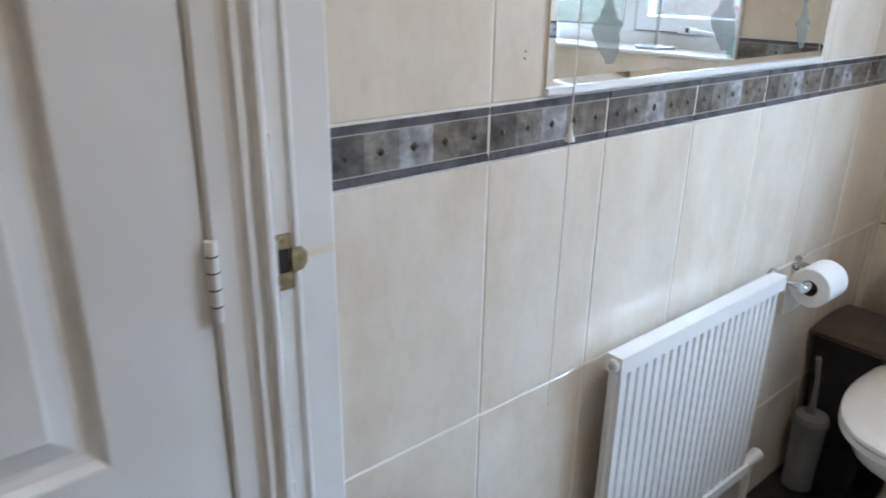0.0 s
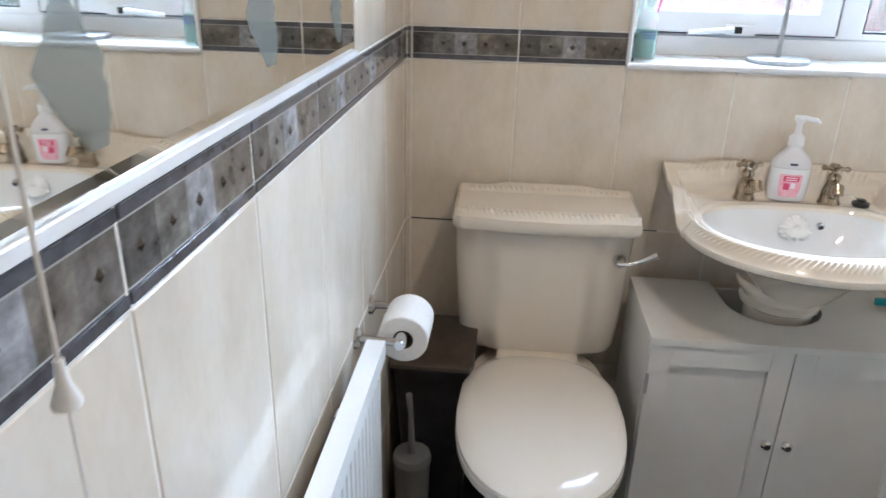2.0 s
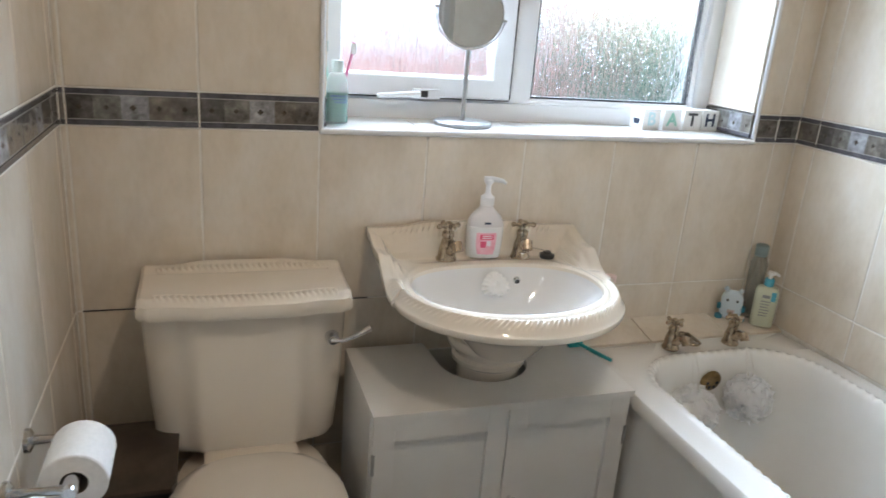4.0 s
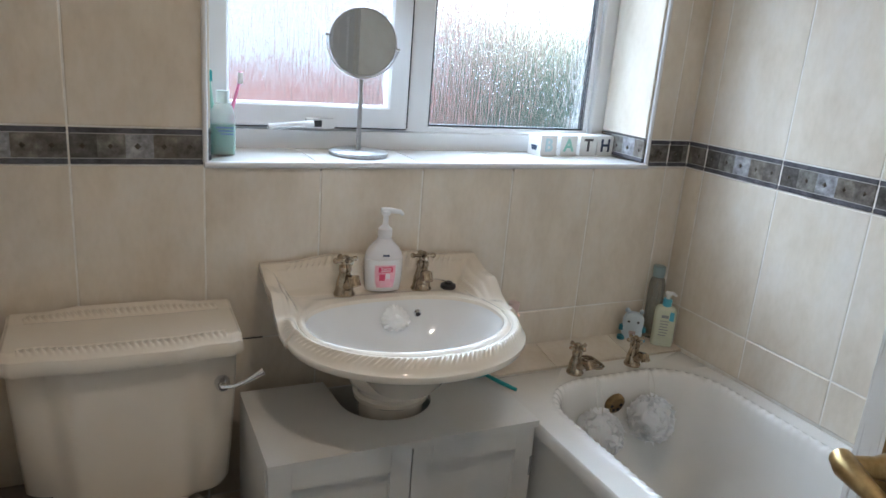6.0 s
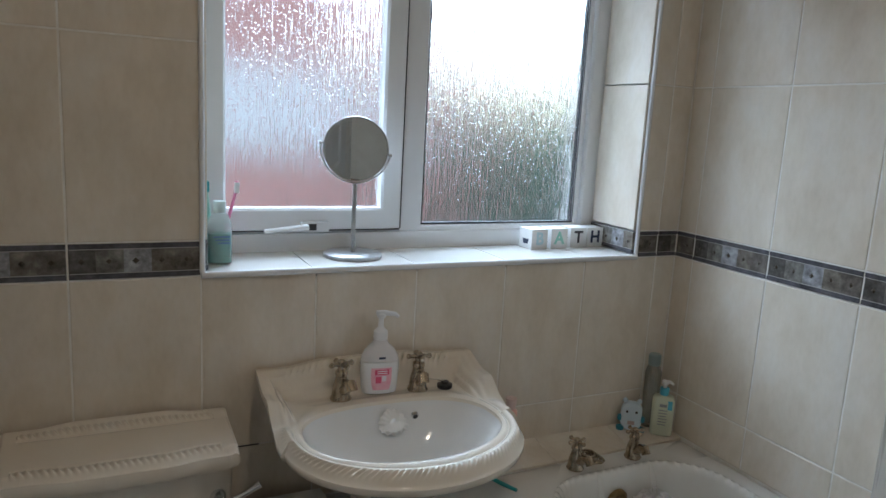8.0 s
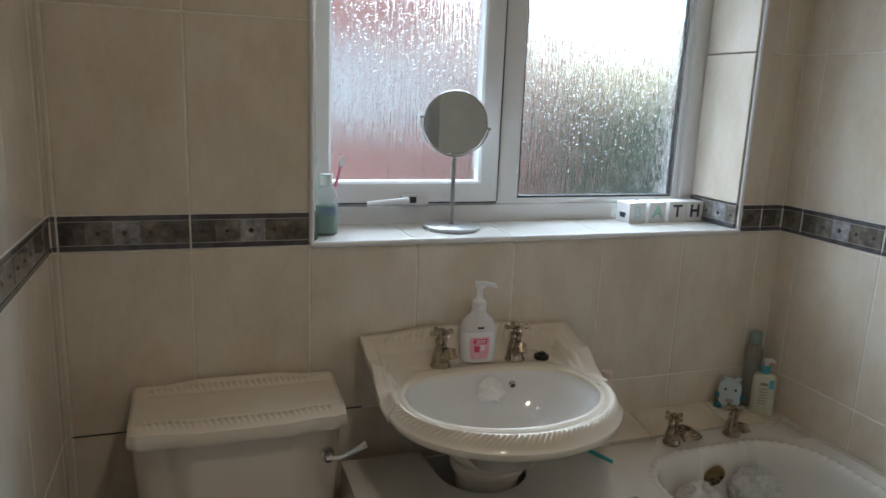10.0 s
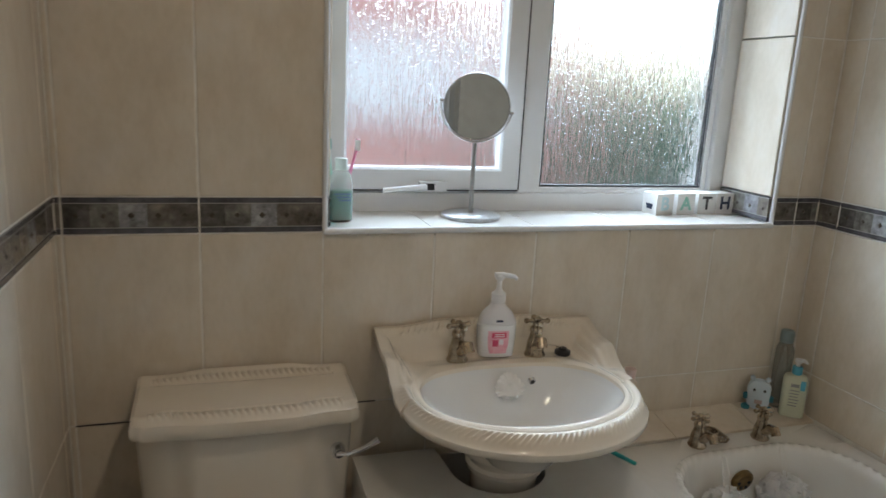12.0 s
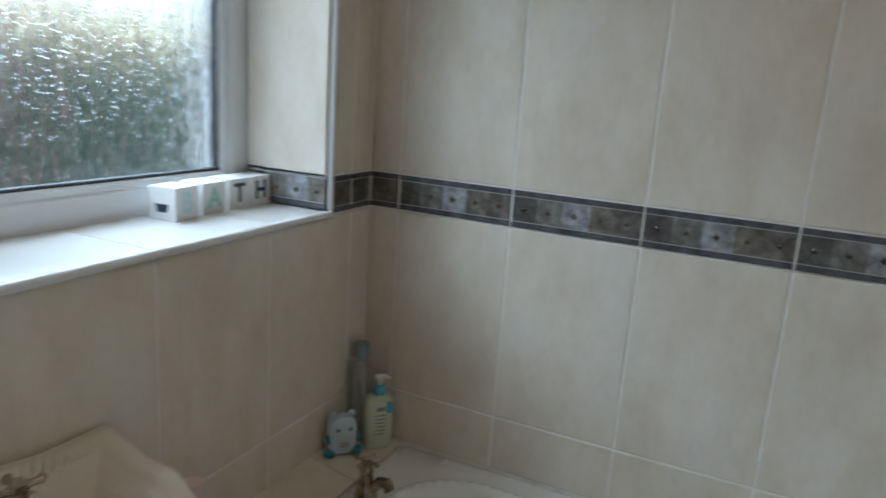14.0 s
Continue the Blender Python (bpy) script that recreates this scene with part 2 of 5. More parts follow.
RENDER_WHITE = mat("white_render", rough=0.9, build=mottled((0.36, 0.395, 0.42), (0.41, 0.445, 0.47), 3, 0.2))
LEAF = mat("leaf", rough=0.55, build=mottled((0.03, 0.078, 0.053), (0.055, 0.118, 0.078), 5))
BARK = mat("bark", rough=0.9, build=mottled((0.08, 0.055, 0.04), (0.16, 0.12, 0.09), 20, 0.5))
GRASS = mat("lawn", rough=0.95, build=mottled((0.05, 0.09, 0.03), (0.09, 0.13, 0.05), 6, 0.5))
BRONZE = mat("dark_bronze", rough=0.32, metal=1.0, build=mottled((0.17, 0.11, 0.05), (0.36, 0.24, 0.11), 45))
SEAT = mat("cream_white_seat", rough=0.08, coat=0.5, build=mottled((0.78, 0.73, 0.66), (0.81, 0.765, 0.70), 4, 0.01))
ROOF = mat("roof_tile", rough=0.8, build=mottled((0.10, 0.07, 0.06), (0.17, 0.12, 0.10), 8, 0.3))

# ---- mesh tools ----


def link(name, bm, material, parent=None, label="", smooth=False, bevel=0.0, seg=2):
    if bevel:
        bmesh.ops.bevel(bm, geom=[e for e in bm.edges if len(e.link_faces) == 2 and e.calc_face_angle() > 0.6], offset=bevel, segments=seg, affect="EDGES", profile=0.6)
    bmesh.ops.recalc_face_normals(bm, faces=bm.faces)
    me = bpy.data.meshes.new(name)
    bm.to_mesh(me)
    bm.free()
    for m in (material if isinstance(material, (list, tuple)) else [material]):
        me.materials.append(m)
    if smooth or bevel:
        me.polygons.foreach_set("use_smooth", [True] * len(me.polygons))
        me.set_sharp_from_angle(angle=radians(38))
    ob = new(name, me)
    if parent:
        ob.parent = parent
    if label:
        ob["label"] = label
    return ob


def part(name, bm, material, parent, label="", **k):
    return link(name, bm, material, parent, label, **k)


def thing(name, label, category, at=(0, 0, 0), turn=0.0, group="", kind=""):
    e = new(name)
    e.empty_display_size = 0.05
    e.location, e.rotation_euler = at, (0, 0, radians(turn))
    return tagged(e, label, category, group, kind)


def box(x0, x1, y0, y1, z0, z1, bm=None):
    bm = bm or bmesh.new()
    v = [bm.verts.new((x, y, z)) for x in (x0, x1) for y in (y0, y1) for z in (z0, z1)]
    for f in ((0, 1, 3, 2), (4, 6, 7, 5), (0, 4, 5, 1), (2, 3, 7, 6), (0, 2, 6, 4), (1, 5, 7, 3)):
        bm.faces.new([v[i] for i in f])
    return bm


def rings(loops, bm=None, close=True, caps=(True, True)):
    """A skin over loops of points, each with the same number of points."""
    bm = bm or bmesh.new()
    vs = [[bm.verts.new(p) for p in loop] for loop in loops]
    n = len(vs[0])
    for a, b in zip(vs, vs[1:]):
        for i in range(n if close else n - 1):
            j = (i + 1) % n
            bm.faces.new((a[i], a[j], b[j], b[i]))
    if caps[0]:
        bm.faces.new(vs[0][::-1])
    if caps[1]:
        bm.faces.new(vs[-1])
    return bm


def lathe(profile, n=24, at=(0, 0, 0), bm=None):
    return rings([[(at[0] + max(r, 0.0004) * math.cos(2 * math.pi * i / n), at[1] + max(r, 0.0004) * math.sin(2 * math.pi * i / n), at[2] + z) for i in range(n)] for r, z in profile], bm)


def tube(points, radius, n=10, bm=None):
    """A round bar along points; radius is one number or one for each point."""
    pts = [Vector(p) for p in points]
    rad = radius if isinstance(radius, (list, tuple)) else [radius] * len(pts)
    loops, side = [], None
    for i, p in enumerate(pts):
        d = (pts[min(i + 1, len(pts) - 1)] - pts[max(i - 1, 0)]).normalized()
        if side is None:
            side = d.orthogonal().normalized()
        side = (side - d * side.dot(d)).normalized()
        up = d.cross(side)
        loops.append([tuple(p + (side * math.cos(2 * math.pi * k / n) + up * math.sin(2 * math.pi * k / n)) * rad[i]) for k in range(n)])
    return rings(loops, bm)


def prism(outline, depth, axis="y", at=0.0, bm=None):
    """A plate of a 2D outline, thick along one axis from at to at + depth."""
    def put(a, b, d):
        return {"x": (d, a, b), "y": (a, d, b), "z": (a, b, d)}[axis]
    return rings([[put(a, b, at) for a, b in outline], [put(a, b, at + depth) for a, b in outline]], bm)


def rounded(x0, x1, y0, y1, r, n=6):
    pts = []
    for cx, cy, a0 in ((x1 - r, y1 - r, 0), (x0 + r, y1 - r, 90), (x0 + r, y0 + r, 180), (x1 - r, y0 + r, 270)):
        for k in range(n + 1):
            a = radians(a0 + 90 * k / n)
            pts.append((cx + r * math.cos(a), cy + r * math.sin(a)))
    return pts


def smooth(a, b, x):
    t = min(1, max(0, (x - a) / (b - a)))
    return t * t * (3 - 2 * t)


def text_part(body, size, material, parent, m, name="lettering"):
    cu = bpy.data.curves.new(name, "FONT")
    cu.body, cu.size, cu.extrude, cu.align_x, cu.align_y, cu.offset = body, size, 0.0004, "CENTER", "CENTER", size * 0.025
    ob = new(name, cu)
    me = bpy.data.meshes.new_from_object(ob)
    bpy.data.objects.remove(ob)
    me.materials.clear()
    me.materials.append(material)
    o = new(name, me)
    o.parent, o.matrix_basis = parent, m
    return o


# ---- the room's shell ----
X_WEST, Y_SOUTH, CEIL = -1.81, -1.845, 2.40
WIN_L, WIN_R, SILL, HEAD = -0.522, -1.69, 1.118, 1.996
BACK = 0.0012


def solid(name, bounds, material, label, parent=None):
    bm = bmesh.new()
    for b in bounds:
        box(*b, bm)
    ob = link(name, bm, material, parent)
    return tagged(ob, label, "", "", "structure")


wall_north = solid("wall_north", [(-2.9, 0.35, BACK, 0.16, 0, CEIL)], GROUT, "tiled bathroom wall beside the radiator and mirror")
wall_east = solid("wall_east", [(BACK, 0.34, WIN_L, BACK, 0, CEIL), (BACK, 0.34, -2.1, WIN_R, 0, CEIL), (BACK, 0.34, WIN_R, WIN_L, 0, SILL - 0.02), (BACK, 0.34, WIN_R, WIN_L, HEAD + 0.008, CEIL)], GROUT, "tiled outer wall with a window over the basin")
wall_south = solid("wall_south", [(-1.95, BACK, -2.1, Y_SOUTH - BACK, 0, CEIL)], GROUT, "tiled wall along the bath")
wall_west = solid("wall_west", [(-1.93, X_WEST, Y_SOUTH - BACK, -0.83, 0, CEIL), (-1.93, X_WEST, -0.83, BACK, 2.06, CEIL)], WALL_PAINT, "painted wall with the bathroom doorway")
wall_hall = solid("wall_hall", [(-3.1, -2.9, -2.6, 0.16, 0, CEIL), (-2.9, -1.93, -2.75, -2.6, 0, CEIL), (-1.93, -1.81, -2.75, -2.1, 0, CEIL)], WALL_PAINT, "painted hallway walls outside the bathroom")
floor = solid("floor", [(-1.87, 0.3, -2.1, 0.1, -0.1, 0)], FLOOR, "dark glossy vinyl bathroom floor")
hall_floor = solid("hall_floor", [(-3.1, -1.87, -2.75, 0.1, -0.1, 0)], CARPET, "brown carpeted hallway floor")
ceiling = solid("ceiling", [(-3.1, 0.34, -2.75, 0.16, CEIL, CEIL + 0.1)], WALL_PAINT, "plain white ceiling")

# ---- window ----
FX = 0.2


def frame_ring(name, y0, y1, z0, z1, w, x0, x1, parent, material=UPVC):
    """A mitred rectangular frame in the window's plane, y0 > y1."""
    bm = bmesh.new()
    outer = [(y1, z0), (y0, z0), (y0, z1), (y1, z1)]
    inner = [(y1 + w, z0 + w), (y0 - w, z0 + w), (y0 - w, z1 - w), (y1 + w, z1 - w)]
    ch = 0.006
    mid = [(y1 + w - ch, z0 + w - ch), (y0 - w + ch, z0 + w - ch), (y0 - w + ch, z1 - w + ch), (y1 + w - ch, z1 - w + ch)]
    loops = [[(x1, *p) for p in outer], [(x0 + 0.003, *p) for p in outer], [(x0, p[0] + (0.003 if p[0] == y1 else -0.003), p[1] + (0.003 if p[1] == z0 else -0.003)) for p in outer],
             [(x0, *p) for p in mid], [(x0 + ch, *p) for p in inner], [(x1, *p) for p in inner]]
    rings(loops + [loops[0]], bm, caps=(False, False))
    bmesh.ops.remove_doubles(bm, verts=bm.verts, dist=1e-5)
    return part(name, bm, material, parent)


window = thing("window_1", "white plastic casement window with rippled obscure glass", "window", kind="structure")
window["category"] = ""
del window["category"]
Z0, Z1 = 1.115, HEAD
frame_ring("window_frame", WIN_L + 0.004, WIN_R - 0.004, Z0, Z1, 0.054, FX, FX + 0.065, window)
part("mullion", box(FX, FX + 0.065, -1.102, -1.047, Z0 + 0.052, Z1 - 0.052), UPVC, window, bevel=0.003)
sash = frame_ring("sash", -0.540, -1.0445, Z0 + 0.059, Z1 - 0.045, 0.055, FX - 0.012, FX + 0.03, window)
frame_ring("glazing_bead", -1.098, -1.6345, Z0 + 0.050, Z1 - 0.050, 0.018, FX + 0.004, FX + 0.028, window)
frame_ring("gasket", -0.5895, -0.9950, Z0 + 0.1085, Z1 - 0.0945, 0.005, FX - 0.001, FX + 0.028, window, RUBBER_AND_GAPS)
frame_ring("gasket", -1.1145, -1.6180, Z0 + 0.0665, Z1 - 0.0665, 0.004, FX + 0.008, FX + 0.028, window, RUBBER_AND_GAPS)
for y0, y1, z0, z1 in ((-0.594, -0.990, Z0 + 0.113, Z1 - 0.099), (-1.118, -1.614, Z0 + 0.0705, Z1 - 0.0705)):
    p = part("pane", box(FX + 0.014, FX + 0.018, y1 - 0.004, y0 + 0.004, z0 - 0.004, z1 + 0.004), GLASS, window)
    p.visible_shadow = False
# Thin dark strips painted as the shade in the gaps round the sash.
part("shadow_gap", box(FX - 0.008, FX - 0.001, -1.0485, -1.0450, Z0 + 0.06, Z1 - 0.05), RUBBER_AND_GAPS, window)
part("shadow_gap", box(FX - 0.008, FX - 0.001, -1.045, -0.54, Z0 + 0.0555, Z0 + 0.0585), RUBBER_AND_GAPS, window)
handle = part("window_handle", box(FX - 0.030, FX - 0.012, -0.845, -0.775, 1.172, 1.196), UPVC, window, bevel=0.005)
part("lever", tube([(FX - 0.036, -0.79, 1.184), (FX - 0.04, -0.74, 1.181), (FX - 0.04, -0.68, 1.176)], [0.008, 0.007, 0.006]), UPVC, handle, smooth=True)
part("lock", box(FX - 0.032, FX - 0.028, -0.812, -0.79, 1.176, 1.192), BLACK, handle, bevel=0.001)

sill = thing("window_sill", "white glazed tiled window sill with a rounded edge", "", kind="structure")
for a, b in ((-0.505, -0.756), (-0.759, -1.010), (-1.013, -1.264), (-1.267, -1.518), (-1.521, -1.706)):
    a, b = min(a, WIN_L), max(b, WIN_R)
    part("tile", box(0.004, FX, b, a, SILL - 0.012, SILL), ACRYLIC, sill, bevel=0.0015, seg=1)
part("edge_trim", tube([(-0.004, WIN_R - 0.006, SILL - 0.006), (-0.004, WIN_L + 0.006, SILL - 0.006)], 0.0075, 12), UPVC, sill, smooth=True)
for y in (WIN_L + 0.004, WIN_R - 0.004):
    part("corner_trim", tube([(-0.003, y, SILL), (-0.003, y, HEAD)], 0.006, 10), UPVC, sill, smooth=True)

# ---- outside ----
outside = thing("ground", "wet lawn outside the window", "", kind="structure")
part("lawn", box(0.36, 400, -300, 300, -2.75, -2.7), GRASS, outside)
house = thing("neighbouring_house", "red brick neighbouring house with a white rendered band", "house")
part("wall", box(4.6, 10, -2.95, 4.2, -2.7, 3.6), BRICK, house)
part("extension_wall", box(4.7, 9, -3.75, -2.953, -2.7, 1.95), BRICK, house)
part("band", box(4.55, 4.597, -2.5, 4.2, 1.12, 1.88), RENDER_WHITE, house)
part("gutter", tube([(4.5, -3.0, 3.6), (4.5, 4.3, 3.6)], 0.06), UPVC, house, smooth=True)
part("roof", prism([(4.4, 3.61), (10.2, 3.61), (7.3, 5.2)], 7.5, "y", -3.1), ROOF, house)
rnd = random.Random(4)
tree = thing("tree", "leafy green tree beside the brick house", "tree", (3.9, -4.3, -2.7))
part("trunk", tube([(0, 0, 0), (0.05, 0.02, 1.4), (0, 0.1, 2.6), (0.1, 0.0, 3.5)], [0.13, 0.1, 0.07, 0.03]), BARK, tree, smooth=True)
for k in range(7):
    a = k * 0.9
    part("limb", tube([(0, 0.05, 1.6 + k * 0.22), (0.4 * math.cos(a), 0.4 * math.sin(a), 2.2 + k * 0.24), (0.8 * math.cos(a), 0.8 * math.sin(a), 2.6 + k * 0.22)], [0.04, 0.025, 0.01], 6), BARK, tree, smooth=True)
verts, faces = [], []
for k in range(9000):
    c = Vector((rnd.gauss(0, 0.48), rnd.gauss(0, 0.58), 3.25 + rnd.gauss(0, 0.50)))
    if c.z > 4.58 - 0.25 * rnd.random():
        continue
    d, e = Vector([rnd.uniform(-1, 1) for _ in range(3)]).normalized() * 0.072, Vector([rnd.uniform(-1, 1) for _ in range(3)]).normalized() * 0.042
    i = len(verts)
    verts += [c - d, c + e, c + d, c - e]
    faces.append((i, i + 1, i + 2, i + 3))
me = bpy.data.meshes.new("crown")
me.from_pydata(verts, [], faces)
me.materials.append(LEAF)
crown = new("crown", me)
crown.parent = tree

# ---- hall side: door lining, architrave and the neighbouring door ----
lining = thing("door_lining", "white painted door lining with ragged chipped paint beside the latch", "", kind="structure")
JAMB = [(-1.809, 0.004), (-1.809, -0.012), (-1.812, -0.015), (-1.856, -0.0155), (-1.859, -0.019), (-1.8625, -0.019), (-1.866, -0.0145), (-1.889, -0.0145), (-1.890, -0.0265), (-1.896, -0.0305), (-1.900, -0.0300), (-1.904, -0.0220),
        (-1.909, -0.0205), (-1.913, -0.0235), (-1.918, -0.0240), (-1.923, -0.0190), (-1.930, -0.0170), (-1.953, -0.0160), (-1.9575, -0.0120), (-1.9575, 0.004)]
part("jamb", prism(JAMB, 2.06, "z", 0.0), PAINT, lining, bevel=0)
verts_r = random.Random(9)
bm = bmesh.new()
z = 0.25
while z < 1.9:
    h = verts_r.uniform(0.012, 0.07)
    w = verts_r.uniform(0.0004, 0.0055)
    box(-1.8905 + 0.0005, -1.8895 + w, -0.0275, -0.0147, z, z + h, bm)
    z += h + verts_r.uniform(0.0, 0.03)
part("paint_edge", bm, PAINT, lining, bevel=0.0004, seg=1)
part("head", box(-1.95, -1.80, -0.83, 0.0, 2.0, 2.059), PAINT, lining, bevel=0.002)
part("jamb", box(-1.945, -1.803, -0.829, -0.79, 0, 2.0), PAINT, lining, bevel=0.002)
for y0, y1 in ((-0.885, -0.83),):
    part("architrave", box(-1.81, -1.795, y0, y1, 0, 2.06), PAINT, lining, bevel=0.004)

plate = thing("strike_plate", "brass strike plate screwed to the white door lining", "door hardware")
part("plate", box(-1.8885, -1.8665, -0.0172, -0.0147, 1.015, 1.080), PALE_BRASS, plate, bevel=0.0006, seg=1)
part("lip", prism([(-1.8685, 1.035), (-1.8560, 1.036), (-1.8500, 1.043), (-1.8500, 1.055), (-1.8560, 1.063), (-1.8685, 1.064)], -0.0035, "y", -0.0172), PALE_BRASS, plate, bevel=0.0008, seg=1)
part("keep_hole", box(-1.8835, -1.8705, -0.0176, -0.0171, 1.035, 1.063), BLACK, plate)
for z in (1.024, 1.072):
    part("screw", tube([(-1.878, -0.0171, z), (-1.878, -0.0184, z)], 0.0035, 12), PALE_BRASS, plate, smooth=True)
part("latch_groove", box(-1.8495, -1.812, -0.0158, -0.0152, 1.046, 1.056), WALL_PAINT, lining)


def panelled_leaf(parent, width, height, thick, panels, material):
    """A door leaf along +x whose show face is at y = 0 and faces -y, with moulded panels."""
    xs = sorted({0.0, width, *[v for p in panels for v in p[:2]]})
    zs = sorted({0.0, height, *[v for p in panels for v in p[2:]]})
    bm = bmesh.new()
    for a, b in zip(xs, xs[1:]):
        for c, d in zip(zs, zs[1:]):
            if not any(p[0] <= (a + b) / 2 <= p[1] and p[2] <= (c + d) / 2 <= p[3] for p in panels):
                box(a, b, 0, thick, c, d, bm)
    bmesh.ops.remove_doubles(bm, verts=bm.verts, dist=1e-5)
    seen_faces = {}
    for f in list(bm.faces):
        key = tuple(round(v, 4) for v in f.calc_center_median())
        if key in seen_faces:
            bmesh.ops.delete(bm, geom=[f, seen_faces[key]], context="FACES_ONLY")
        else:
            seen_faces[key] = f
    leaf = part("leaf", bm, material, parent)
    for x0, x1, z0, z1 in panels:
        bm = bmesh.new()
        loops = []
        for inset, depth in ((0, 0.0), (0.003, 0.001), (0.010, 0.008), (0.020, 0.0115), (0.026, 0.011), (0.046, 0.006), (0.050, 0.0045)):
            loops.append([(x0 + inset, depth, z0 + inset), (x1 - inset, depth, z0 + inset), (x1 - inset, depth, z1 - inset), (x0 + inset, depth, z1 - inset)])
        rings(loops, bm, caps=(False, True))
        box(x0, x1, thick - 0.012, thick - 0.006, z0, z1, bm)
        part("panel", bm, material, parent)
    return leaf


P4 = [(0.115, 0.345, 0.22, 0.74), (0.425, 0.655, 0.22, 0.74), (0.115, 0.345, 0.87, 1.86), (0.425, 0.655, 0.87, 1.86)]
hall_door = thing("door_2", "white panelled hallway door, closed, on steel hinges", "", (-2.722, 0.030 - 0.040, 0.005), 0, kind="structure")
panelled_leaf(hall_door, 0.762, 1.98, 0.04, [(0.107, 0.335, 0.22, 0.70), (0.415, 0.643, 0.22, 0.70), (0.107, 0.335, 0.865, 1.86), (0.415, 0.643, 0.865, 1.86)], PAINT)
hinge = part("hinge", tube([(0.766, -0.006, 0.995), (0.766, -0.006, 1.085)], 0.006, 10), PAINT, hall_door, smooth=True)
# Dark rings put the shade between the hinge's joints into colour.
for z in (1.012, 1.031, 1.050, 1.068):
    part("knuckle", tube([(0.766, -0.006, z), (0.766, -0.006, z + 0.0015)], 0.0066, 10), RUBBER_AND_GAPS, hinge, smooth=True)

DOOR_TURN = 161.2
door = thing("door_1", "white grained panelled bathroom door standing open, with a brass lever handle", "", (-1.87, -0.77, 0.008), DOOR_TURN, kind="structure")
panelled_leaf(door, 0.762, 1.972, 0.04, P4, DOOR_PAINT)
for o in door.children:
    o.location = (-0.762, 0, 0)
lever_set = part("handle_plate", box(-0.7215, -0.6785, -0.004, 0.0, 0.992, 1.102), BRASS, door, "aged brass lever handle on a rectangular plate", bevel=0.0012, seg=1)
part("rose", tube([(-0.70, -0.004, 1.047), (-0.70, -0.012, 1.047), (-0.70, -0.026, 1.047), (-0.70, -0.055, 1.047)], [0.017, 0.014, 0.0105, 0.0115], 20), BRASS, lever_set, smooth=True)
part("lever", tube([(-0.713, -0.052, 1.049), (-0.70, -0.056, 1.048), (-0.67, -0.056, 1.045), (-0.64, -0.054, 1.040), (-0.61, -0.052, 1.031), (-0.597, -0.053, 1.030)], [0.011, 0.0125, 0.0095, 0.0085, 0.009, 0.007], 14), BRASS, lever_set, smooth=True)
lever_set.location = (0, 0, -0.014)
for x in (-0.712, -0.688):
    for z in (1.000, 1.094):
        s = part("screw", tube([(x, -0.004, z), (x, -0.0055, z)], 0.0042, 12), BRASS, lever_set, smooth=True)

# ---- radiator ----
radiator = thing("radiator", "white ribbed steel panel radiator on the tiled wall", "radiator")
RX0, RX1, RY, RZ0, RZ1 = -1.285, -0.690, -0.060, 0.205, 0.738
bm = bmesh.new()
prof = [(RX0 + 0.004, RY + 0.010)]
n_rib = 22
for k in range(n_rib):
    a = RX0 + 0.008 + (RX1 - RX0 - 0.016) * k / n_rib
    b = RX0 + 0.008 + (RX1 - RX0 - 0.016) * (k + 1) / n_rib
    w = b - a
    prof += [(a + 0.06 * w, RY + 0.008), (a + 0.20 * w, RY + 0.0005), (a + 0.80 * w, RY + 0.0005), (a + 0.94 * w, RY + 0.008)]
prof += [(RX1 - 0.004, RY + 0.010), (RX1 - 0.004, RY + 0.022), (RX0 + 0.004, RY + 0.022)]
part("ribbed_panel", prism(prof, RZ1 - RZ0 - 0.045, "z", RZ0 + 0.022), RADIATOR, radiator)
for z0, z1, nm in ((RZ1 - 0.034, RZ1, "top_rail"), (RZ0, RZ0 + 0.028, "bottom_rail")):
    part(nm, box(RX0, RX1, RY - 0.006, RY + 0.026, z0, z1), RADIATOR, radiator, bevel=0.007, seg=3)
for x in (RX0, RX1):
    s = -1 if x == RX0 else 1
    part("end_plug", tube([(x - s * 0.004, RY + 0.009, RZ1 - 0.017), (x + s * 0.010, RY + 0.009, RZ1 - 0.017)], 0.012, 16), RADIATOR, radiator, smooth=True)
    part("plug_hole", tube([(x + s * 0.009, RY + 0.009, RZ1 - 0.017), (x + s * 0.0106, RY + 0.009, RZ1 - 0.017)], 0.0055, 12), STEEL, radiator, smooth=True)
    part("bracket", box(x - s * 0.10 - 0.012, x - s * 0.10 + 0.012, RY + 0.022, 0.0, RZ0 + 0.08, RZ1 - 0.08), RADIATOR, radiator)
valve = part("valve", tube([(RX1 + 0.0, RY + 0.010, RZ0 + 0.014), (RX1 + 0.035, RY + 0.010, RZ0 + 0.014), (RX1 + 0.075, RY + 0.010, RZ0 + 0.014)], [0.010, 0.014, 0.018], 14), RADIATOR, radiator, smooth=True)
part("pipe", tube([(RX1 + 0.045, RY + 0.012, RZ0 + 0.01), (RX1 + 0.045, RY + 0.012, 0.0)], 0.008, 10), RADIATOR, radiator, smooth=True)
part("pipe", tube([(RX0 - 0.025, RY + 0.012, RZ0 + 0.014), (RX0 - 0.03, RY + 0.012, RZ0), (RX0 - 0.03, RY + 0.012, 0.0)], 0.008, 10), RADIATOR, radiator, smooth=True)
part("valve", tube([(RX0, RY + 0.012, RZ0 + 0.014), (RX0 - 0.035, RY + 0.012, RZ0 + 0.014)], 0.012, 12), RADIATOR, radiator, smooth=True)

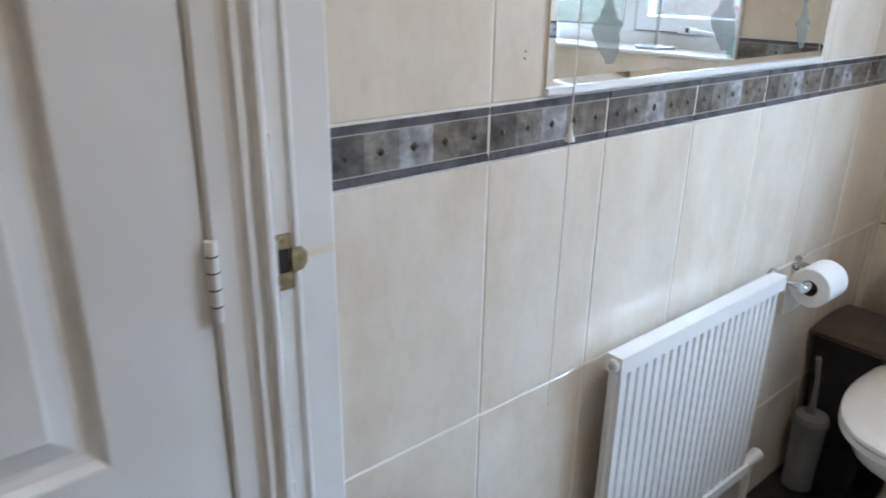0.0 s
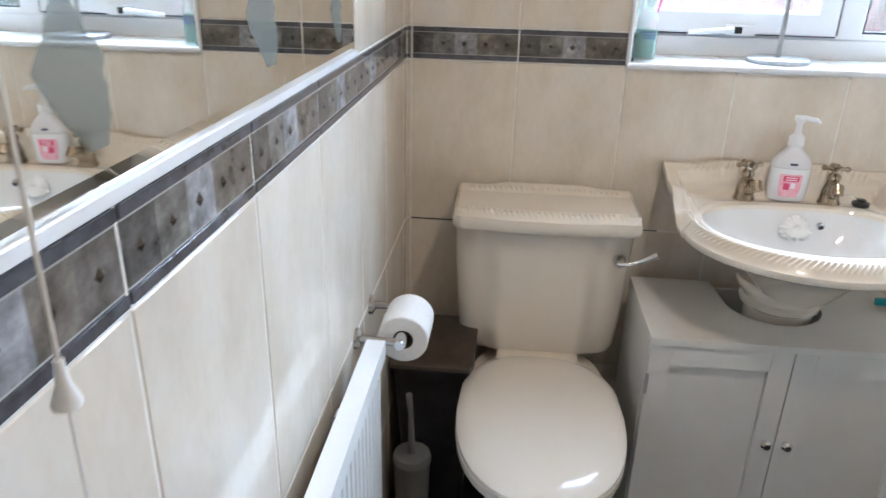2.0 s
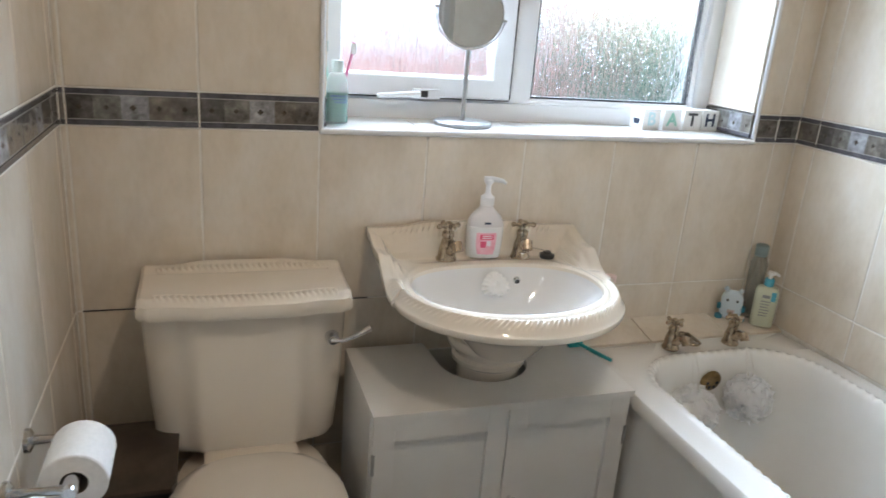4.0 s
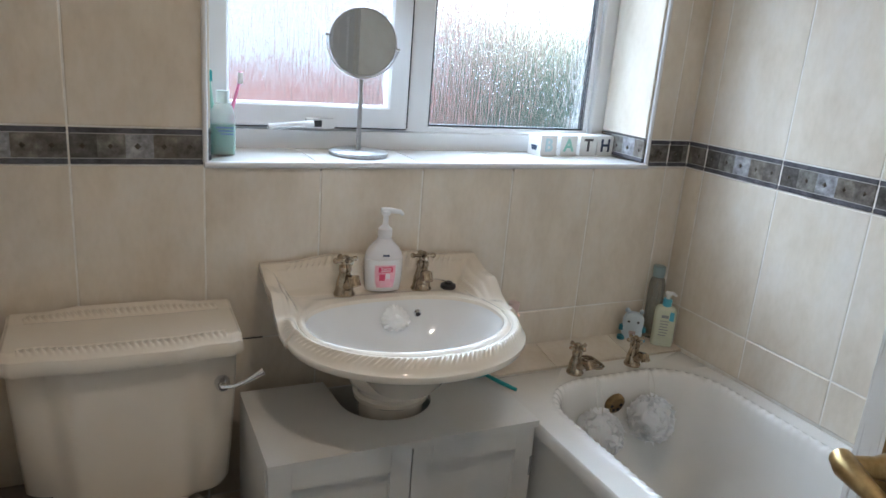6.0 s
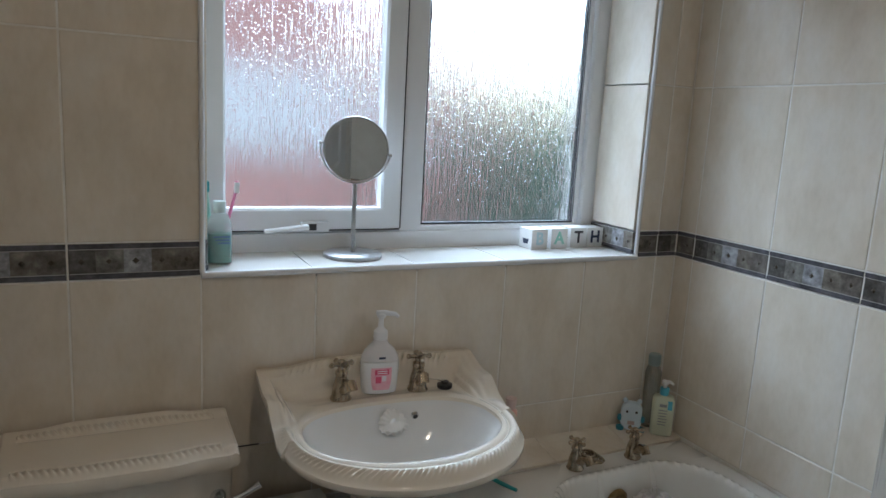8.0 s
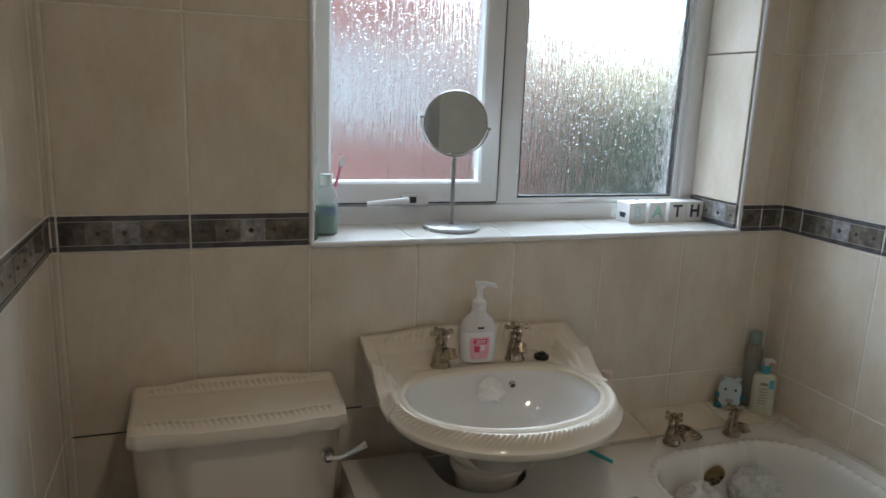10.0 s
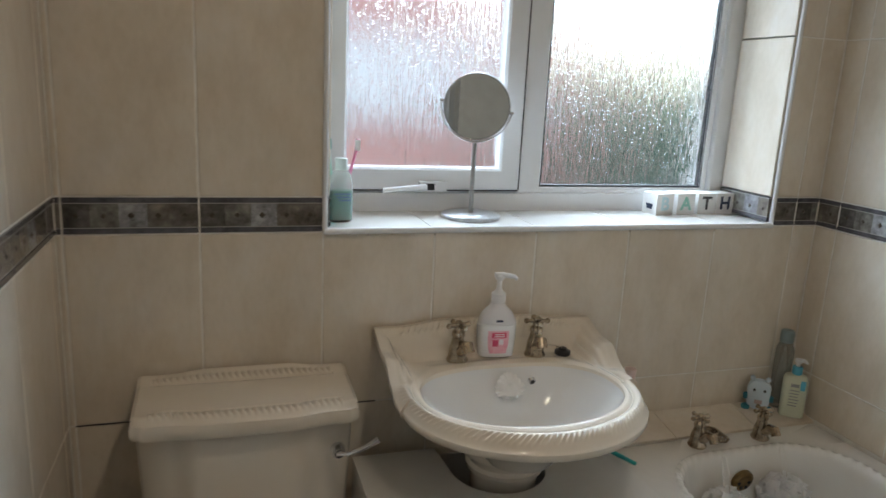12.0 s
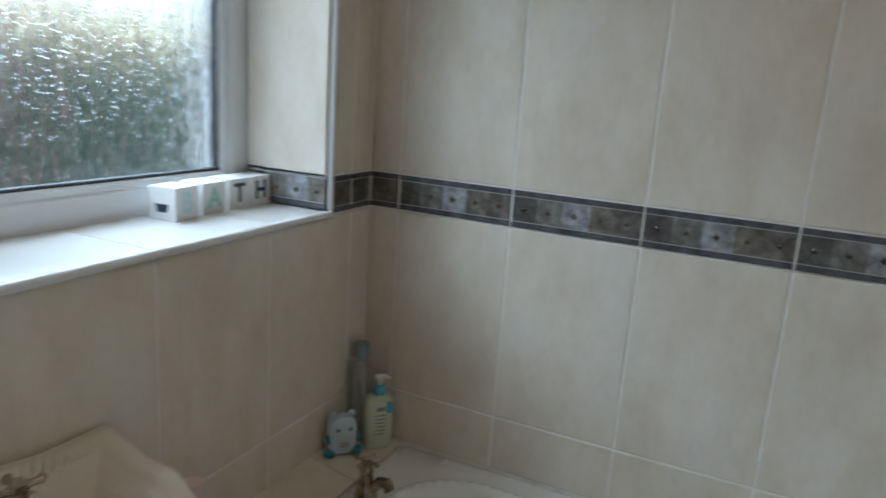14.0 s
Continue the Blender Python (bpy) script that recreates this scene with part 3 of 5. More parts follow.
# ---- wall mirror ----
wall_mirror = thing("wall_mirror", "large frameless rectangular wall mirror above the tiled border", "mirror")
MX0, MX1, MZ0, MZ1 = -1.455, -0.592, 1.2005, 1.80
bm = rings([[(MX0, 0, MZ0), (MX1, 0, MZ0), (MX1, 0, MZ1), (MX0, 0, MZ1)], [(MX0, -0.004, MZ0), (MX1, -0.004, MZ0), (MX1, -0.004, MZ1), (MX0, -0.004, MZ1)],
            [(MX0 + 0.012, -0.0055, MZ0 + 0.012), (MX1 - 0.012, -0.0055, MZ0 + 0.012), (MX1 - 0.012, -0.0055, MZ1 - 0.012), (MX0 + 0.012, -0.0055, MZ1 - 0.012)]])
part("glass", bm, MIRROR, wall_mirror)
part("bottom_rail", box(MX0, MX1, -0.009, 0.0, MZ0 - 0.010, MZ0 - 0.001), UPVC, wall_mirror, bevel=0.002, seg=1)



def frosted_fish(x, z, seed, half, tall):
    """A frosted transfer on the mirror: a wide body that tapers to an uneven point below a narrow neck."""
    d = thing("mirror_transfer", "faded grey-green translucent transfer stuck on the wall mirror", "sticker", (x, -0.0056, z), 0, "mirror transfers")
    rn = random.Random(seed)
    left, right = [], []
    for k in range(15):
        v = k / 14
        w = half * (0.30 + 0.7 * math.sin(math.pi * min(1.0, v / 0.42) * 0.5) if v < 0.42 else (1.0 - 0.62 * smooth(0.46, 0.66, v) + 0.12 * math.sin((v - 0.8) * 30)))
        w = max(w, half * 0.12)
        lean = half * 0.45 * (1 - smooth(0.0, 0.45, v))
        left.append((lean - w * rn.uniform(0.9, 1.05), tall * v))
        right.append((lean + w * rn.uniform(0.85, 1.02), tall * v))
    part("film", prism(left + right[::-1], 0.0004, "y", -0.0004), FILM, d)
    return d


frosted_fish(-1.333, 1.2260, 2, 0.033, 0.120)
frosted_fish(-1.012, 1.2300, 5, 0.041, 0.130)
frosted_fish(-0.711, 1.2220, 7, 0.029, 0.110)

cord = thing("light_pull_cord", "off-white light pull cord with a small bell-shaped plastic toggle", "cord")
part("string", tube([(-1.445, -0.045, 1.155), (-1.443, -0.047, 1.6), (-1.44, -0.05, 2.36)], 0.0013, 6), CORD, cord, smooth=True)
part("toggle", lathe([(0.001, 0.026), (0.0025, 0.026), (0.0035, 0.013), (0.0072, 0.003), (0.0072, 0.0), (0.001, 0.0)], 14, (-1.445, -0.045, 1.132)), WHITE_PLASTIC, cord, smooth=True)
part("lower_string", tube([(-1.445, -0.045, 1.133), (-1.445, -0.044, 0.92), (-1.445, -0.043, 0.70)], 0.0008, 6), CORD, cord, smooth=True)
part("ceiling_switch", lathe([(0.03, 0.04), (0.03, 0.01), (0.022, 0.0)], 20, (-1.44, -0.05, 2.36)), WHITE_PLASTIC, cord, smooth=True)

# ---- toilet roll and holder ----
holder = thing("toilet_roll_holder", "chrome toilet roll holder fixed above the radiator", "toilet roll holder")
for x in (-0.625, -0.49):
    part("rose", tube([(x, 0.0, 0.70), (x, -0.006, 0.70), (x, -0.010, 0.70)], [0.020, 0.019, 0.012], 20), CHROME, holder, smooth=True)
    part("arm", tube([(x, -0.008, 0.70), (x, -0.04, 0.70), (x + (0.010 if x > -0.55 else 0.004), -0.078, 0.695)], [0.009, 0.006, 0.008], 12), CHROME, holder, smooth=True)
part("roller", tube([(-0.632, -0.080, 0.694), (-0.625, -0.080, 0.694), (-0.485, -0.080, 0.694)], [0.0095, 0.011, 0.011], 16), CHROME, holder, smooth=True)
roll = thing("toilet_roll", "white toilet roll, nearly full, on the chrome holder", "toilet roll")
R0, R1 = 0.019, 0.0462
loops = []
for x, r in ((-0.598, R0), (-0.598, R1 - 0.002), (-0.596, R1), (-0.502, R1), (-0.500, R1 - 0.002), (-0.500, R0)):
    loops.append([(x, -0.082 + r * math.cos(2 * math.pi * i / 40), 0.688 + r * math.sin(2 * math.pi * i / 40)) for i in range(40)])
part("paper", rings(loops, caps=(False, False)), PAPER, roll, smooth=True)
part("core", rings([[(x, -0.082 + R0 * math.cos(2 * math.pi * i / 30), 0.688 + R0 * math.sin(2 * math.pi * i / 30)) for i in range(30)] for x in (-0.598, -0.500)], caps=(False, False)), CARD, roll, smooth=True)
part("loose_sheet", box(-0.597, -0.501, -0.0335, -0.0322, 0.600, 0.690), PAPER, roll)

# ---- toilet ----
toilet = thing("toilet", "cream close-coupled toilet with a rope-edged cistern lid and closed seat", "toilet")
TY = -0.350


def egg(z, half, back, front, wb=0.75, n=48, yc=TY - 0.005):
    """A D-shaped outline, narrow at the back."""
    pts = []
    cx = back + (front - back) * 0.45
    for i in range(n):
        a = 2 * math.pi * i / n
        c, s = math.cos(a), math.sin(a)
        if c >= 0:
            x = cx + (back - cx) * abs(c) ** 0.45
            y = half * (1 - (1 - wb) * abs(c) ** 1.2) * math.copysign(abs(s) ** 0.62, s)
        else:
            x = cx + (front - cx) * abs(c) ** 0.9
            y = half * math.copysign(abs(s) ** 0.85, s)
        pts.append((x, yc + y, z))
    return pts


part("bowl", rings([egg(0.0, 0.115, -0.14, -0.42, 0.9), egg(0.03, 0.11, -0.14, -0.41, 0.9), egg(0.10, 0.095, -0.14, -0.40, 0.9), egg(0.19, 0.10, -0.12, -0.45, 0.85), egg(0.27, 0.135, -0.10, -0.56, 0.8), egg(0.34, 0.165, -0.08, -0.655, 0.8), egg(0.385, 0.172, -0.06, -0.675, 0.8), egg(0.393, 0.165, -0.06, -0.665, 0.8)]), PORCELAIN, toilet, smooth=True)
part("shelf", prism(rounded(-0.235, -0.06, TY - 0.10, TY + 0.095, 0.02), 0.05, "z", 0.385), PORCELAIN, toilet, bevel=0.006)
part("seat", rings([egg(0.396, 0.176, -0.205, -0.692), egg(0.398, 0.181, -0.20, -0.70), egg(0.412, 0.181, -0.20, -0.70), egg(0.414, 0.178, -0.20, -0.697)]), SEAT, toilet, smooth=True)
part("seat_lid", rings([egg(0.416, 0.178, -0.195, -0.697), egg(0.419, 0.181, -0.193, -0.702), egg(0.427, 0.180, -0.193, -0.701), egg(0.434, 0.172, -0.197, -0.690), egg(0.438, 0.150, -0.21, -0.655), egg(0.440, 0.10, -0.25, -0.57), egg(0.4405, 0.03, -0.36, -0.46)]), SEAT, toilet, smooth=True)
for dy in (-0.075, 0.075):
    part("hinge", tube([(-0.205, TY + dy - 0.02, 0.418), (-0.205, TY + dy + 0.02, 0.418)], 0.010, 12), SEAT, toilet, smooth=True)


def cistern_ring(z, half, front, n=14):
    """Bowed front with two shallow breaks, flat back."""
    pts = [(-0.012, TY + half), (-0.012, TY - half)]
    m = 56
    for k in range(m + 1):
        u = -1 + 2 * k / m
        e = 1 - 0.20 * abs(u) ** 9
        bow = 0.92 * e + 0.08 * (1 - smooth(0.48, 0.70, abs(u)))
        pts.append((front * bow, TY + half * u))
    return [(x, y, z) for x, y in pts]


part("cistern", rings([cistern_ring(0.424, 0.168, -0.16), cistern_ring(0.430, 0.184, -0.172), cistern_ring(0.445, 0.191, -0.178), cistern_ring(0.56, 0.200, -0.186), cistern_ring(0.70, 0.207, -0.194), cistern_ring(0.762, 0.209, -0.196)]), PORCELAIN, toilet, smooth=True)
LX0, LX1, NU, NV = -0.212, -0.012, 260, 96
verts, faces = [], []
for i in range(NV + 1):
    v = i / NV
    for j in range(NU + 1):
        u = -1 + 2 * j / NU
        shape = 1 - smooth(0.38, 0.72, abs(u))
        front = LX0 - 0.012 * shape + 0.010 * smooth(0.9, 1.0, abs(u))
        x = LX1 + (front - LX1) * v
        y = TY + u * (0.214 - 0.003 * v)
        z = 0.806 + 0.014 * (1 - smooth(0.0, 0.22, v)) * (0.45 + 0.55 * shape) - 0.012 * smooth(0.90, 1.0, v)
        for c, w in ((0.12, 0.040), (0.895, 0.048)):
            band = max(0.0, 1 - ((v - c) / w) ** 2)
            if abs(u) < 0.86:
                z += 0.0060 * band * (0.45 + 0.55 * math.sin(u * 104 + v * 50))
        z -= 0.0035 * (math.exp(-((v - 0.19) / 0.014) ** 2) + math.exp(-((v - 0.825) / 0.012) ** 2)) * (abs(u) < 0.86)
        z -= 0.004 * smooth(0.965, 1.0, abs(u))
        verts.append((x, y, z))
for i in range(NV):
    for j in range(NU):
        a = i * (NU + 1) + j
        faces.append((a, a + 1, a + NU + 2, a + NU + 1))
edge = [i * (NU + 1) for i in range(NV + 1)] + [NV * (NU + 1) + j for j in range(1, NU + 1)] + [i * (NU + 1) + NU for i in range(NV - 1, -1, -1)] + list(range(NU - 1, 0, -1))
for grow, zz in ((0.003, 0.785), (0.003, 0.772), (-0.006, 0.764)):
    start = len(verts)
    for k in (edge if grow == 0.003 and zz == 0.785 else range(len(edge))):
        src = Vector(verts[k]) if zz == 0.785 else Vector(verts[last + k])
        cen = Vector((-0.11, TY, 0))
        d = Vector((src.x - cen.x, src.y - cen.y, 0)).normalized() * (grow if zz != 0.772 else 0)
        if src.x > -0.02:
            d.x = 0
        verts.append((src.x + d.x, src.y + d.y, zz))
    ids = edge if zz == 0.785 else [last + k for k in range(len(edge))]
    for k in range(len(edge)):
        m = (k + 1) % len(edge)
        faces.append((ids[k], ids[m], start + m, start + k))
    last = start
me = bpy.data.meshes.new("cistern_lid")
me.from_pydata(verts, [], faces)
bm = bmesh.new()
bm.from_mesh(me)
part("cistern_lid", bm, PORCELAIN, toilet, "cream lid with rope-moulded edges", smooth=True)
lever = part("flush_lever", tube([(-0.192, TY - 0.172, 0.700), (-0.207, TY - 0.172, 0.700), (-0.214, TY - 0.172, 0.700)], [0.016, 0.014, 0.009], 18), CHROME, toilet, "chrome flush lever", smooth=True)
part("arm", tube([(-0.212, TY - 0.168, 0.701), (-0.222, TY - 0.19, 0.703), (-0.228, TY - 0.218, 0.716), (-0.230, TY - 0.248, 0.733)], [0.0055, 0.0045, 0.0055, 0.0075], 12), CHROME, lever, smooth=True)

# ---- toilet brush and bin ----
brush = thing("toilet_brush", "frosted plastic toilet brush in its round holder beside the bin", "toilet brush", (-0.345, -0.066, 0))
part("pot", lathe([(0.040, 0.0), (0.040, 0.05), (0.044, 0.208), (0.047, 0.212), (0.047, 0.218), (0.043, 0.232), (0.012, 0.238), (0.010, 0.238)], 28), FROSTED, brush, smooth=True)
part("water", lathe([(0.037, 0.003), (0.0375, 0.075), (0.002, 0.075)], 24), mat("blue_grey_water", (0.25, 0.33, 0.40), 0.15, Transmission_Weight=0.3), brush, smooth=True)
part("handle", tube([(0, 0, 0.05), (-0.004, 0, 0.232), (-0.02, 0.0, 0.35), (-0.042, 0.002, 0.425)], [0.008, 0.009, 0.006, 0.0075], 12), FROSTED, brush, smooth=True)
part("brush_head", lathe([(0.004, 0.02), (0.028, 0.03), (0.030, 0.10), (0.01, 0.13)], 20), WHITE_PLASTIC, brush, smooth=True)
wbin = thing("waste_bin", "black waste bin with dark brown lid beside the toilet", "bin")
part("body", rings([[(x, y, 0.0) for x, y in rounded(-0.29, -0.10, -0.185, -0.045, 0.02)], [(x, y, 0.455) for x, y in rounded(-0.315, -0.085, -0.198, -0.012, 0.02)]]), BLACK, wbin, smooth=True)
part("rim", prism(rounded(-0.322, -0.082, -0.203, -0.010, 0.02), 0.012, "z", 0.452), RUST, wbin, "orange-brown worn rim", bevel=0.003)
bm = bmesh.new()
N = 12
loops = []
for k in range(N + 1):
    x = -0.085 - 0.255 * k / N
    dip = -0.004 + 0.012 * math.sin(math.pi * k / N)
    loops.append([(x, -0.010, 0.476 + dip), (x, -0.205 + 0.010 * (k in (0, N)), 0.476 + dip), (x, -0.205 + 0.010 * (k in (0, N)), 0.466 + dip), (x, -0.010, 0.466 + dip)])
part("lid", rings(loops, bm), BIN_LID, wbin, bevel=0.0015, seg=1)

# ---- basin ----
basin = thing("basin", "cream pedestal basin with rope-moulded rim and raised back", "basin")
BY = -0.895
NA = 1120
CX, CY = -0.270, BY + 0.004
verts, faces = [], []


def basin_outline(a):
    """Outer edge of the basin at the angle a round the bowl's centre."""
    c, s = math.cos(a), math.sin(a)
    if c <= 0:
        r = 1 / math.sqrt((c / 0.223) ** 2 + (s / 0.256) ** 2)
        return r * c, r * s
    t_back = (-0.006 - CX) / max(c, 1e-6)
    t_side = (0.262 if s > 0 else 0.276) / max(abs(s), 1e-6)
    r = min(t_back, t_side)
    x, y = r * c, r * s
    return x, y


def height_at(x, y, k, a):
    """Height of the top of the rim; k runs from the bowl's edge to the outer edge."""
    wx = x + CX
    back = smooth(-0.078, -0.020, wx)
    side = smooth(0.195, 0.250 if y > 0 else 0.262, abs(y)) * (0.60 * smooth(-0.195, -0.130, wx) + 0.35 * smooth(-0.10, -0.02, wx))
    z = 0.828 + 0.062 * max(back, side)
    rise = max(smooth(-0.078, -0.02, wx), smooth(0.185, 0.258, abs(y)))
    z += 0.0027 * math.sin(rise * 19) * min(1.0, rise * 4) * smooth(-0.21, -0.13, wx)
    if abs(y) < 0.205 and abs(wx + 0.034) < 0.014:
        z += (0.0030 + 0.0036 * math.sin(y * 440 + wx * 300)) * (1 - (abs(wx + 0.034) / 0.014) ** 2)
    z += 0.012 * back * (1 - smooth(0.10, 0.20, abs(y)))
    front = 1 - smooth(-0.235, -0.185, wx)
    if k > 0.30:
        drop = smooth(0.55, 1.0, k)
        z -= 0.019 * drop * front
        z += front * 0.0075 * max(0.0, 1 - ((k - 0.66) / 0.34) ** 2)
        band = max(0.0, 1 - ((k - 0.68) / 0.135) ** 2)
        z += front * band * 0.0021 * math.sin(a * 112 + k * 40)
        z -= front * 0.0025 * math.exp(-((k - 0.36) / 0.05) ** 2)
    z += 0.004 * math.exp(-((k - 0.16) / 0.12) ** 2) * (1 - back)
    return z


RINGS = [("b", r) for r in (0.09, 0.2, 0.35, 0.5, 0.65, 0.78, 0.88, 0.95, 1.0)] + [("k", k / 34) for k in range(1, 35)] + [("u", (1.004, -0.006)), ("u", (0.99, -0.013)), ("u", (0.94, -0.015)), ("u", (0.82, -0.024)), ("u", (0.64, -0.043)), ("u", (0.44, -0.076)), ("u", (0.27, -0.125))]
for kind, q in RINGS:
    for i in range(NA):
        a = 2 * math.pi * i / NA
        c, s = math.cos(a), math.sin(a)
        rb = 1 / math.sqrt((c / 0.150) ** 2 + (s / 0.213) ** 2)
        if c > 0:
            rb = 1 / (((abs(c) / 0.140) ** 2.6 + (abs(s) / 0.213) ** 2.6) ** (1 / 2.6))
        bx, by = rb * c, rb * s
        ox, oy = basin_outline(a)
        if kind == "b":
            x, y = bx * q, by * q
            z = 0.692 + 0.130 * q ** 2.1
        elif kind == "k":
            x, y = bx + (ox - bx) * q, by + (oy - by) * q
            z = height_at(x, y, q, a)
        else:
            g, dz = q
            x, y = ox * g, oy * g
            if x + CX > -0.006:
                x = -0.006 - CX
            z = 0.803 + dz + (height_at(ox, oy, 1.0, a) - 0.803) * (0.92 if dz > -0.01 else 0.8 if dz > -0.014 else 0.5 if dz > -0.02 else 0.1 if dz > -0.04 else 0)
        verts.append((CX + x, CY + y, z))
for r in range(len(RINGS) - 1):
    for i in range(NA):
        j = (i + 1) % NA
        faces.append((r * NA + i, r * NA + j, (r + 1) * NA + j, (r + 1) * NA + i))
faces.append(tuple(range(NA)))
me = bpy.data.meshes.new("bowl")
me.from_pydata(verts, [], faces)
for p in me.polygons:
    p.material_index = 1 if p.index < NA * 8 or p.index == len(faces) - 1 else 0
bm = bmesh.new()
bm.from_mesh(me)
part("bowl", bm, [PORCELAIN, BOWL_WHITE], basin, smooth=True)
part("pedestal", rings([[(-0.185 + rx * math.cos(2 * math.pi * i / 40), BY + ry * math.sin(2 * math.pi * i / 40), z) for i in range(40)] for z, rx, ry in
     ((0.0, 0.10, 0.11), (0.05, 0.085, 0.09), (0.50, 0.070, 0.072), (0.612, 0.073, 0.075), (0.619, 0.083, 0.086), (0.630, 0.085, 0.088), (0.636, 0.077, 0.080), (0.650, 0.083, 0.087), (0.658, 0.093, 0.098), (0.672, 0.097, 0.102), (0.680, 0.094, 0.100))]), PORCELAIN, basin, smooth=True)
part("waste", lathe([(0.001, 0.006), (0.012, 0.006), (0.020, 0.004), (0.022, 0.0)], 20, (CX, CY, 0.6930)), NICKEL, basin, smooth=True)
part("waste_hole", lathe([(0.001, 0.0075), (0.0125, 0.0075), (0.0130, 0.0055)], 20, (CX, CY, 0.6930)), BLACK, basin, smooth=True)
ov = part("overflow", tube([(-0.150, -0.962, 0.797), (-0.157, -0.962, 0.794)], [0.009, 0.008], 16), CHROME, basin, "chrome overflow ring", smooth=True)
part("hole", tube([(-0.1565, -0.962, 0.7945), (-0.158, -0.962, 0.794)], 0.0055, 12), BLACK, ov)


def cross_tap(x, y, z, reach, label, group, turn=0.0):
    """A cross-head pillar tap; the spout points along -x."""
    t = thing("tap", label, "tap", (x, y, z), turn, group)
    body = part("body", lathe([(0.024, 0.0), (0.025, 0.004), (0.021, 0.012), (0.0195, 0.03), (0.014, 0.05), (0.0125, 0.056), (0.015, 0.060), (0.0145, 0.068), (0.009, 0.074)], 22), NICKEL, t, smooth=True)
    part("spout", tube([(-0.004, 0, 0.022), (-0.025, 0, 0.034), (-reach * 0.6, 0, 0.047), (-reach * 0.9, 0, 0.050), (-reach - 0.004, 0, 0.036)], [0.014, 0.012, 0.011, 0.0135, 0.013], 14), NICKEL, t, smooth=True)
    head = part("cross_head", tube([(0, -0.030, 0.084), (0, -0.026, 0.084), (0, -0.018, 0.084), (0, 0.0, 0.084), (0, 0.018, 0.084), (0, 0.026, 0.084), (0, 0.030, 0.084)], [0.004, 0.0068, 0.004, 0.0075, 0.004, 0.0068, 0.004], 12), NICKEL, t, smooth=True)
    part("cross_bar", tube([(-0.030, 0, 0.084), (-0.026, 0, 0.084), (-0.018, 0, 0.084), (0, 0, 0.084), (0.018, 0, 0.084), (0.026, 0, 0.084), (0.030, 0, 0.084)], [0.004, 0.0068, 0.004, 0.0075, 0.004, 0.0068, 0.004], 12), NICKEL, head, smooth=True)
    part("button", lathe([(0.009, 0.074), (0.0095, 0.090), (0.006, 0.094), (0.001, 0.095)], 16), NICKEL, head, smooth=True)
    return t


for y in (-0.805, -0.995):
    cross_tap(-0.088, y, 0.829, 0.046, "small tarnished nickel cross-head tap on the basin", "basin taps", 12 if y > -0.9 else -8)
plug = thing("basin_plug", "black rubber basin plug beside the tap", "plug", (-0.098, -1.062, 0.829))
part("stopper", lathe([(0.015, 0.0), (0.0185, 0.003), (0.0185, 0.011), (0.010, 0.014), (0.009, 0.018), (0.001, 0.019)], 22), BLACK, plug, smooth=True)
part("chain", tube([(0, 0.003, 0.018), (0.006, 0.02, 0.022), (0.01, 0.045, 0.026)], 0.0014, 6), CHROME, plug, smooth=True)
shell = thing("soap_shell", "white ribbed scallop shell stuck inside the basin bowl", "shell", (-0.160, -0.905, 0.792))
loops = []
for r, h in ((0.002, 0.008), (0.35, 0.014), (0.7, 0.011), (1.0, 0.0)):
    ring = []
    for i in range(60):
        a = 2 * math.pi * i / 60
        rr = 0.033 * r * (1 + 0.07 * math.cos(a * 16) * r)
        ring.append((-h * 0.9 + 0.44 * rr * math.sin(a), rr * math.cos(a) * (1.0 - 0.32 * math.sin(a)), 0.8 * rr * math.sin(a) + 0.1 * h))
    loops.append(ring)
part("shell", rings(loops), SHELL, shell, smooth=True)

# ---- pump soap on the basin ----
soap = thing("soap_dispenser", "clear pump bottle of white hand soap with pink label", "soap bottle", (-0.072, -0.902, 0.830), -8)


def oval(z, a, b, n=36, p=2.6):
    return [(b * math.copysign(abs(math.cos(t)) ** (2 / p), math.cos(t)), a * math.copysign(abs(math.sin(t)) ** (2 / p), math.sin(t)), z) for t in (2 * math.pi * i / n for i in range(n))]


part("bottle", rings([oval(0.0, 0.036, 0.019), oval(0.003, 0.042, 0.023), oval(0.022, 0.0445, 0.0245), oval(0.060, 0.0465, 0.0250), oval(0.078, 0.0462, 0.0248), oval(0.079, 0.042, 0.022)]), SOAP_BODY, soap, smooth=True)
part("shoulder", rings([oval(0.0795, 0.0458, 0.0245), oval(0.092, 0.0430, 0.0235), oval(0.104, 0.0360, 0.0210), oval(0.113, 0.0270, 0.0180), oval(0.120, 0.0190, 0.0155), oval(0.130, 0.0150, 0.0145)]), SOAP_CLEAR, soap, smooth=True)
part("dip_tube", tube([(0, 0, 0.0805), (0, 0, 0.128)], 0.0035, 10), WHITE_PLASTIC, soap, smooth=True)
pump = part("pump", lathe([(0.0160, 0.1285), (0.0172, 0.130), (0.0168, 0.148), (0.0130, 0.151), (0.0090, 0.155), (0.0066, 0.160), (0.0062, 0.178), (0.0105, 0.181), (0.0105, 0.189), (0.006, 0.192)], 20), WHITE_PLASTIC, soap, smooth=True)
part("nozzle", tube([(0, 0.012, 0.191), (0, -0.008, 0.191), (-0.004, -0.034, 0.188), (-0.006, -0.041, 0.182)], [0.006, 0.0065, 0.005, 0.004], 12), WHITE_PLASTIC, pump, smooth=True)
